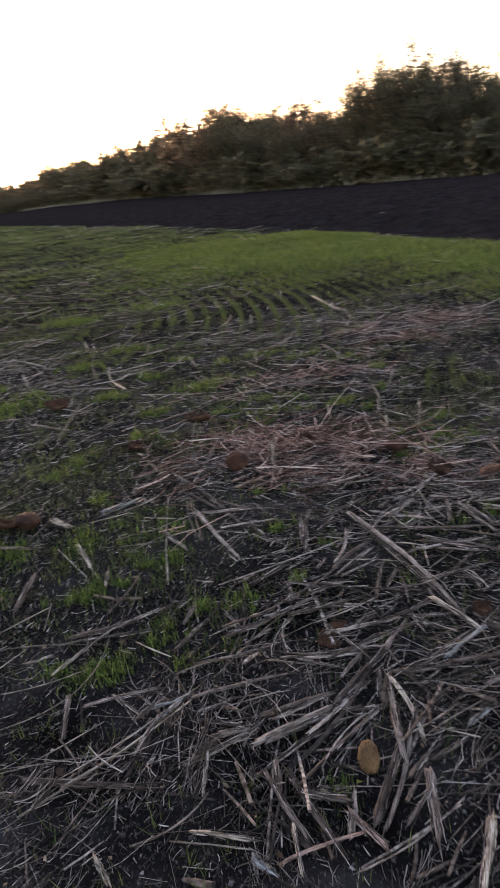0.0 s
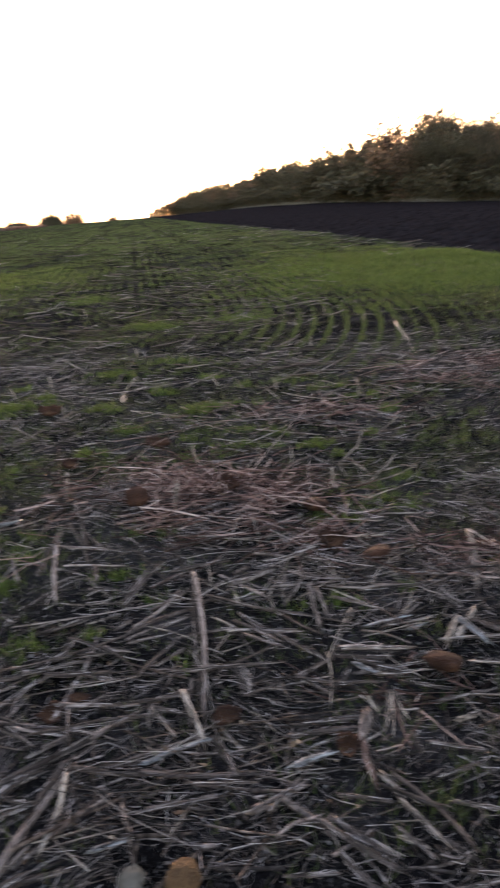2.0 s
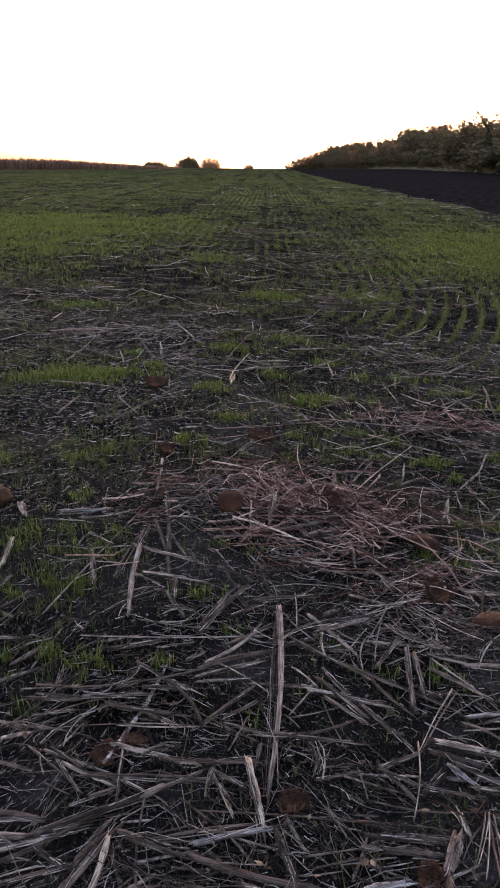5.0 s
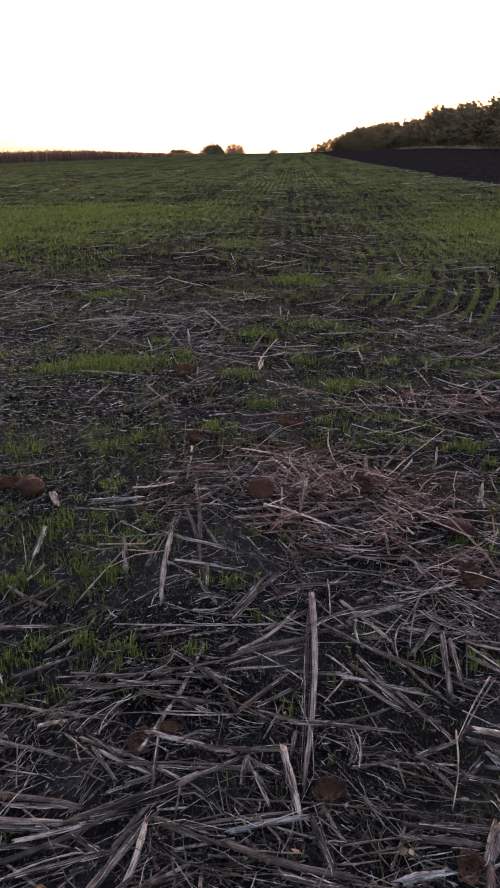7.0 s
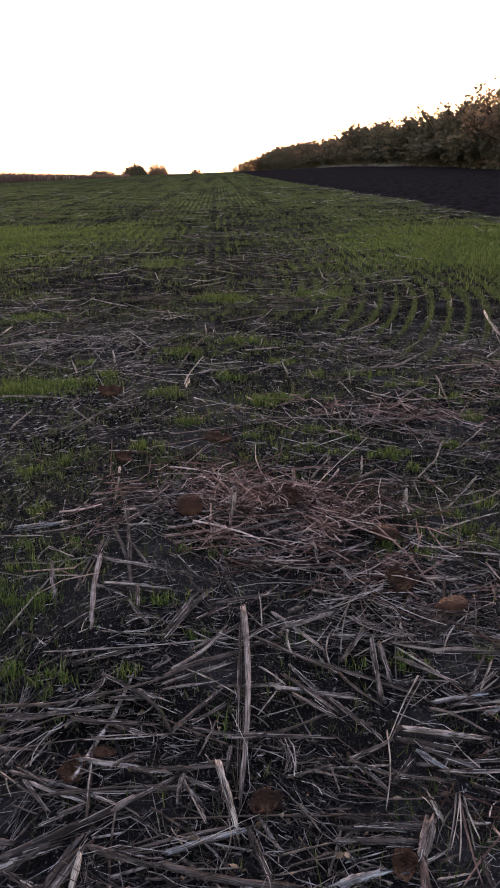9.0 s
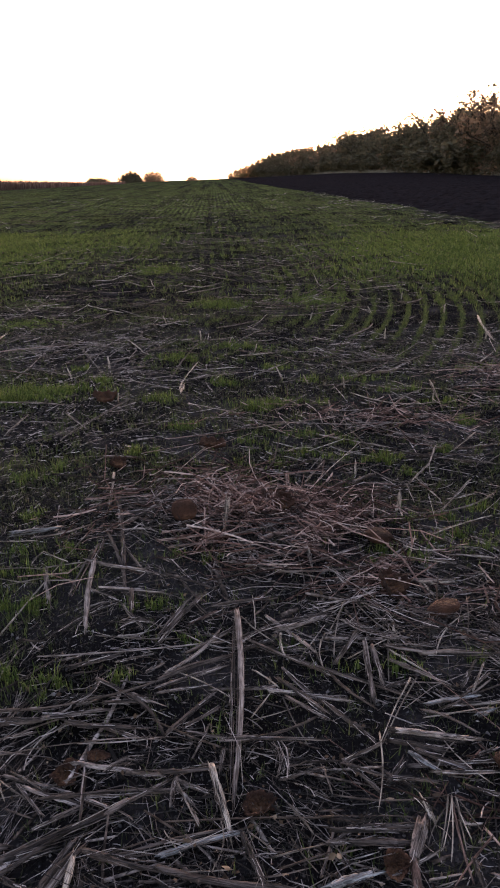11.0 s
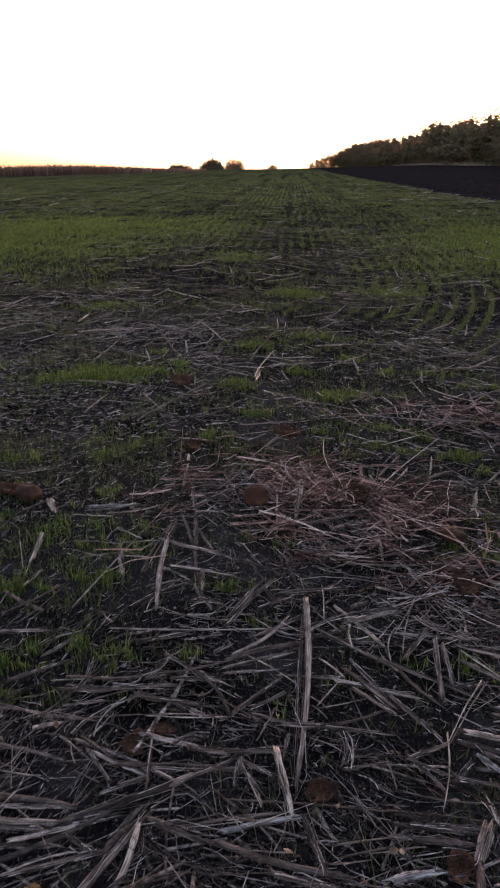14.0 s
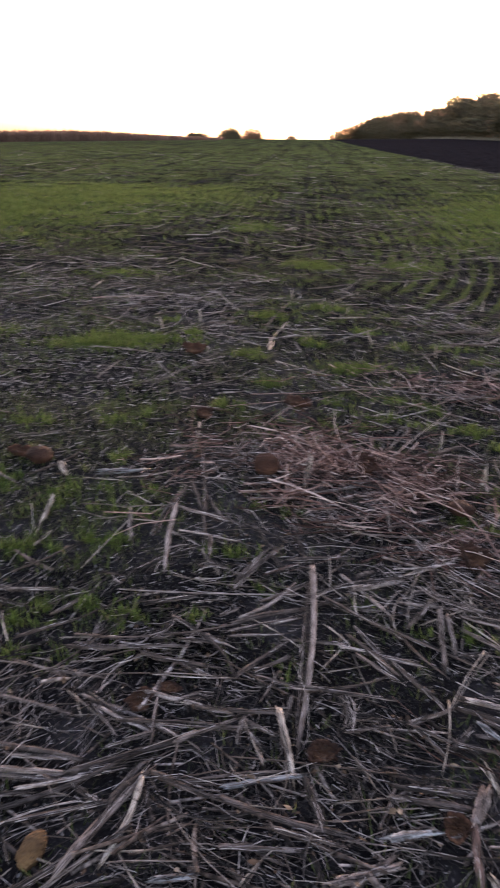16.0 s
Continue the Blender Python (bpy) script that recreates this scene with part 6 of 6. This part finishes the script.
# ==== trees ====
def tree_parts(seed, height, spread, leaves, leaf, sparse, levels):
    """Trunk with limbs as tapered tubes, and a crown of single leaves in clumps round the twigs."""
    g = np.random.default_rng(seed)
    tubes, tips = [], []

    def grow(p, d, length, r, depth):
        pts = [p]
        for k in range(3):
            d = d + g.normal(0, 0.16, 3) + np.array([0, 0, 0.05])
            d = d / np.linalg.norm(d)
            pts.append(pts[-1] + d * length / 3)
        tubes.append((np.array(pts), np.linspace(r, r * 0.55, 4)))
        if depth >= min(2, levels - 1):
            tips.extend(pts[1:])
        if depth < levels:
            for k in range(3 if depth else 6):
                at = pts[1 + int(g.integers(3))] if depth else pts[0] + (pts[3] - pts[0]) * g.uniform(0.15, 1.0)
                a = g.uniform(0, 6.28)
                out = np.array([np.cos(a) * spread, np.sin(a) * spread, g.uniform(0.25, 1.0)])
                nd = 0.5 * d + out + np.array([0, 0, 0.35 * depth])
                grow(at, nd / np.linalg.norm(nd), length * g.uniform(0.5, 0.72), r * 0.5, depth + 1)

    grow(np.zeros(3), np.array([0, 0, 1.0]), height * 0.52, height * 0.018, 0)
    P, R = np.array([t[0] for t in tubes]), np.array([t[1] for t in tubes])
    top = P[..., 2].max()
    P = P * (height / top)
    tips = np.array(tips) * (height / top)
    v, q = strands(P, np.maximum(R, 0.012), 3)
    trunk = mesh_from("trunk", v, [q], True)
    trunk.materials.append(M_BARK)
    c = tips[g.integers(len(tips), size=leaves)] + g.normal(0, 0.024 * height * sparse, (leaves, 3))
    c[:, 2] = np.clip(c[:, 2], 0.12 * height, height * 1.02)
    low = leaves // 5
    ra, rr = g.uniform(0, 6.28, low), 0.26 * height * np.sqrt(g.random(low))
    c[:low] = np.stack([rr * np.cos(ra), rr * np.sin(ra), height * g.uniform(0.0, 0.42, low)], 1)
    high = (c[:, 2] > 0.72 * height) & (g.random(leaves) < 0.6)
    c[high] = tips[g.integers(len(tips), size=int(high.sum()))] * np.array([1.05, 1.05, 0.75])
    a = g.normal(size=(leaves, 3))
    a /= np.linalg.norm(a, axis=1, keepdims=True)
    b2 = np.cross(a, g.normal(size=(leaves, 3)))
    b2 /= np.linalg.norm(b2, axis=1, keepdims=True)
    s = leaf * g.lognormal(0, 0.35, leaves)[:, None]
    v = np.stack([c - a * s, c + b2 * s * 1.05, c + a * s], 1).reshape(-1, 3)
    k = np.arange(leaves) * 3
    return trunk, mesh_from("crown", v, [np.stack([k, k + 1, k + 2], 1)])


def make_tree(name, seed, height, spread, leaves, leaf, sparse, mat, levels):
    trunk, crown = tree_parts(seed, height, spread, leaves, leaf, sparse, levels)
    crown.materials.append(mat)
    base = new(name)
    put("trunk", trunk, M_BARK, base)
    put("crown", crown, mat, base)
    return base


def plant(src, x, y, height, unit, label, category, group, again, wide):
    z = float(base_h(x, y)) - 0.05
    s = height / unit
    m4 = pose(x, y, z, 0, 0, rng.uniform(0, 360))
    ob = copy_thing(src, m4) if again else src
    ob.matrix_basis = m4 @ Matrix.Diagonal((s * wide * rng.uniform(0.9, 1.2), s * wide * rng.uniform(0.9, 1.2), s, 1))
    return tagged(ob, label, category, group)


tree_kinds = [make_tree("tree", 500 + j, 8.0, [0.7, 0.85, 0.6, 0.9, 0.75, 0.65][j], [16000, 13500, 15000, 9500, 6500, 14000][j], 0.043, [1.0, 0.9, 1.1, 1.0, 0.8, 1.0][j], [M_LEAF, M_LEAF, M_LEAF, M_LEAF, M_LEAF_RED, M_LEAF][j], 4) for j in range(6)]
far_kinds = [make_tree("tree", 520 + j, 8.0, [0.7, 0.85, 0.65, 0.8][j], 1900 if j != 2 else 1100, 0.15, 1.0, [M_LEAF, M_LEAF, M_LEAF_RED, M_LEAF][j], 3) for j in range(4)]
end_kinds = [make_tree("tree", 530 + j, 8.0, 0.9, 2600, 0.20, 1.0, M_LEAF_RED, 3) for j in range(2)]
shrub_kinds = [make_tree("shrub", 540 + j, 2.6, 1.3, 700, 0.12, 1.5, [M_LEAF, M_LEAF, M_LEAF][j], 2) for j in range(3)]


def make_bush(seed, leaves, mat):
    """A dome of leaves on short stems, one metre high and 2.4 m wide."""
    g = np.random.default_rng(seed)
    base = new("bush")
    a = g.uniform(0, 6.28, 14)
    pts = np.stack([np.stack([np.cos(a) * 1.0 * f, np.sin(a) * 1.0 * f, np.full(14, f * 0.85)], 1) for f in (0.0, 0.4, 0.8)], 1)
    v, q = strands(pts, np.full((14, 3), 0.012), 4)
    put("stem_base", mesh_from("stem_base", v, [q]), M_BARK, base)
    d = g.normal(size=(leaves, 3))
    d /= np.linalg.norm(d, axis=1, keepdims=True)
    lump = 0.8 + 0.35 * vnoise(d[:, 0] * 2.5 + seed, d[:, 1] * 2.5, seed)
    c = d * (g.random(leaves) ** 0.4 * lump)[:, None] * np.array([1.2, 1.2, 1.0])
    c[:, 2] = np.abs(c[:, 2])
    t = g.normal(size=(leaves, 3))
    t /= np.linalg.norm(t, axis=1, keepdims=True)
    u = np.cross(t, d)
    v = np.stack([c - t * 0.07, c + u * 0.045, c + t * 0.07, c - u * 0.045], 1).reshape(-1, 3)
    k = np.arange(leaves) * 4
    put("foliage", mesh_from("foliage", v, [np.stack([k, k + 1, k + 2, k + 3], 1)]), mat, base)
    return base


bush_kinds = [make_bush(580, 4200, M_LEAF), make_bush(581, 2200, M_LEAF_RED)]
used = set()


def grow_at(kinds, j, x, y, height, unit, label, category, group, wide=1.0):
    src = kinds[j % len(kinds)]
    plant(src, x, y, height, unit, label, category, group, src.name in used, wide)
    used.add(src.name)


# crown height along the belt
BELT_Y = [24, 33, 38.7, 43.3, 47.5, 51.8, 58, 75, 84, 89, 99, 105, 117, 138, 156, 172, 188, 208, 251, 288, 345]
BELT_H = [5.2, 5.3, 6.3, 7.0, 6.4, 5.0, 6.3, 8.2, 8.2, 7.8, 7.9, 7.8, 7.6, 7.6, 7.4, 8.8, 7.2, 7.1, 8.3, 8.1, 8.0]
TREE_LABEL = "dark autumn tree in a field windbreak, thinning leaves"
yy = 25.0
while yy < 362:
    near = yy < 80
    bx = belt_x(yy)
    for row, (dx, cut) in enumerate(((0.0, 1.0), (3.0, 0.97), (6.0, 0.9))):
        x = bx + dx + rng.uniform(-0.8, 0.8)
        y = yy + rng.uniform(-0.9, 0.9)
        hgt = float(np.interp(y * bx / x, BELT_Y, BELT_H)) * cut * rng.uniform(0.93, 1.14) * x / bx + float(dip(x, y))
        grow_at(tree_kinds if near and row < 2 else far_kinds, int(rng.integers(12)), x, y, hgt, 8.0, TREE_LABEL, "tree", "trees of the windbreak", 1.4)
    for k in range(2 if near else 3):
        far = 1.0 if near else 1.4
        grow_at(shrub_kinds, int(rng.integers(3)), bx - 1.2 + k * 0.9 + rng.uniform(-0.5, 0.9), yy + k * (1.2 if near else 1.8) + rng.uniform(-0.4, 0.4), rng.uniform(2.2, 3.8) * far, 2.6,
                "dense dark shrub under the windbreak trees", "shrub", "shrubs along the windbreak", 1.6)
    yy += 2.5 if near else 4.6
for k in range(11):
    grow_at(end_kinds, k, 7.5 + 1.6 * k, 352 + rng.uniform(-3, 3), (2.2, 3.4, 4.6, 5.2, 5.9, 6.0, 5.4, 6.6, 7.0, 7.2, 7.4)[k], 8.0, "open reddish-brown tree at the windbreak's far end", "tree", "trees of the windbreak", 1.1)
    grow_at(shrub_kinds, k, 8.0 + 1.6 * k, 350.0, 1.6 + 0.2 * k, 2.6, "low shrub at the windbreak's far end", "shrub", "shrubs along the windbreak", 1.6)
for x, y, hgt in [(31.0, 61.0, 7.6), (30.6, 77.0, 9.6), (31.2, 84.0, 9.4), (31.0, 101.0, 8.6), (30.8, 116.0, 8.5), (31.0, 139.0, 8.6), (31.0, 171.0, 10.2), (30.6, 176.0, 9.2), (29.0, 249.0, 9.6)]:
    grow_at(tree_kinds, int(rng.integers(3, 5)), x, y, hgt + float(dip(x, y)), 8.0, "tall open-crowned tree rising above the windbreak", "tree", "trees of the windbreak", 1.1)
for x, y, hgt in [(31.0, 43.2, 9.0), (30.4, 40.8, 8.8), (30.8, 45.6, 8.2)]:
    grow_at(tree_kinds, 5 if y > 43 and y < 45 else 1, x, y, hgt + float(dip(x, y)), 8.0, "tall open-crowned tree rising above the windbreak", "tree", "trees of the windbreak")

for j, (x, y, hgt, wide, label) in enumerate([
        (-17.6, 165, 2.5, 1.1, "dense dark round bush on the field's skyline"), (-12.9, 165, 2.6, 0.8, "thin reddish-brown bush on the field's skyline"),
        (-25.0, 165, 1.6, 1.6, "low wide dark bush on the field's skyline"), (-4.7, 170, 1.1, 0.9, "low reddish-brown bush on the field's skyline")]):
    grow_at(bush_kinds, j, x, y, hgt, 1.0, label, "bush", "bushes on the skyline", wide)


# ==== verge and maize ====
def upright_stuff(name, label, category, mat, x, y, hgt, wid, lean):
    n = len(x)
    ang = rng.uniform(0, 6.28, n)
    d = np.stack([np.cos(ang), np.sin(ang), np.zeros(n)], 1)
    s = np.stack([-d[:, 1], d[:, 0], np.zeros(n)], 1)
    up = np.array([0, 0, 1.0])
    p0 = np.stack([x, y, base_h(x, y) - 0.02], 1)
    p1 = p0 + up * (hgt * 0.6)[:, None] + d * (hgt * lean * 0.3)[:, None]
    p2 = p0 + up * hgt[:, None] + d * (hgt * lean)[:, None]
    w = s * wid[:, None]
    v = np.stack([p0 - w, p0 + w, p1 + w, p1 - w, p2], 1).reshape(-1, 3)
    k = np.arange(n) * 5
    ob = put(name, mesh_from(name, v, [np.stack([k, k + 1, k + 2, k + 3], 1), np.stack([k + 3, k + 2, k + 4], 1)]), mat)
    return tagged(ob, label, category, kind="stuff")


n = 9000
y = rng.uniform(20, 260, n)
x = 28.9 + rng.normal(0, 0.35, n)
keep = rng.random(n) < smooth(0.45, 0.6, fbm(y * 0.12, y * 0, 61, 3)) * 0.9 + 0.1
x, y = np.concatenate([x[keep], 28.6 + rng.normal(0, 0.5, 9000)]), np.concatenate([y[keep], rng.uniform(117, 213, 9000)])
upright_stuff("dry_grass_verge", "pale dry grass along the foot of the windbreak", "grass", M_VERGE, x, y, 0.32 * rng.lognormal(0, 0.3, len(x)), np.full(len(x), 0.03), 0.5)

n = 22000
u, w = rng.random(n), rng.random(n)
x = -150 + 134 * u
y = 98 + 36 * u + 6 * w
upright_stuff("dry_maize", "dry reddish-brown maize standing along the field's far side", "maize", M_MAIZE, x, y, 1.75 * rng.lognormal(0, 0.10, n) * (1 - 0.75 * smooth(0.80, 1.0, u)), np.full(n, 0.05), 0.25)
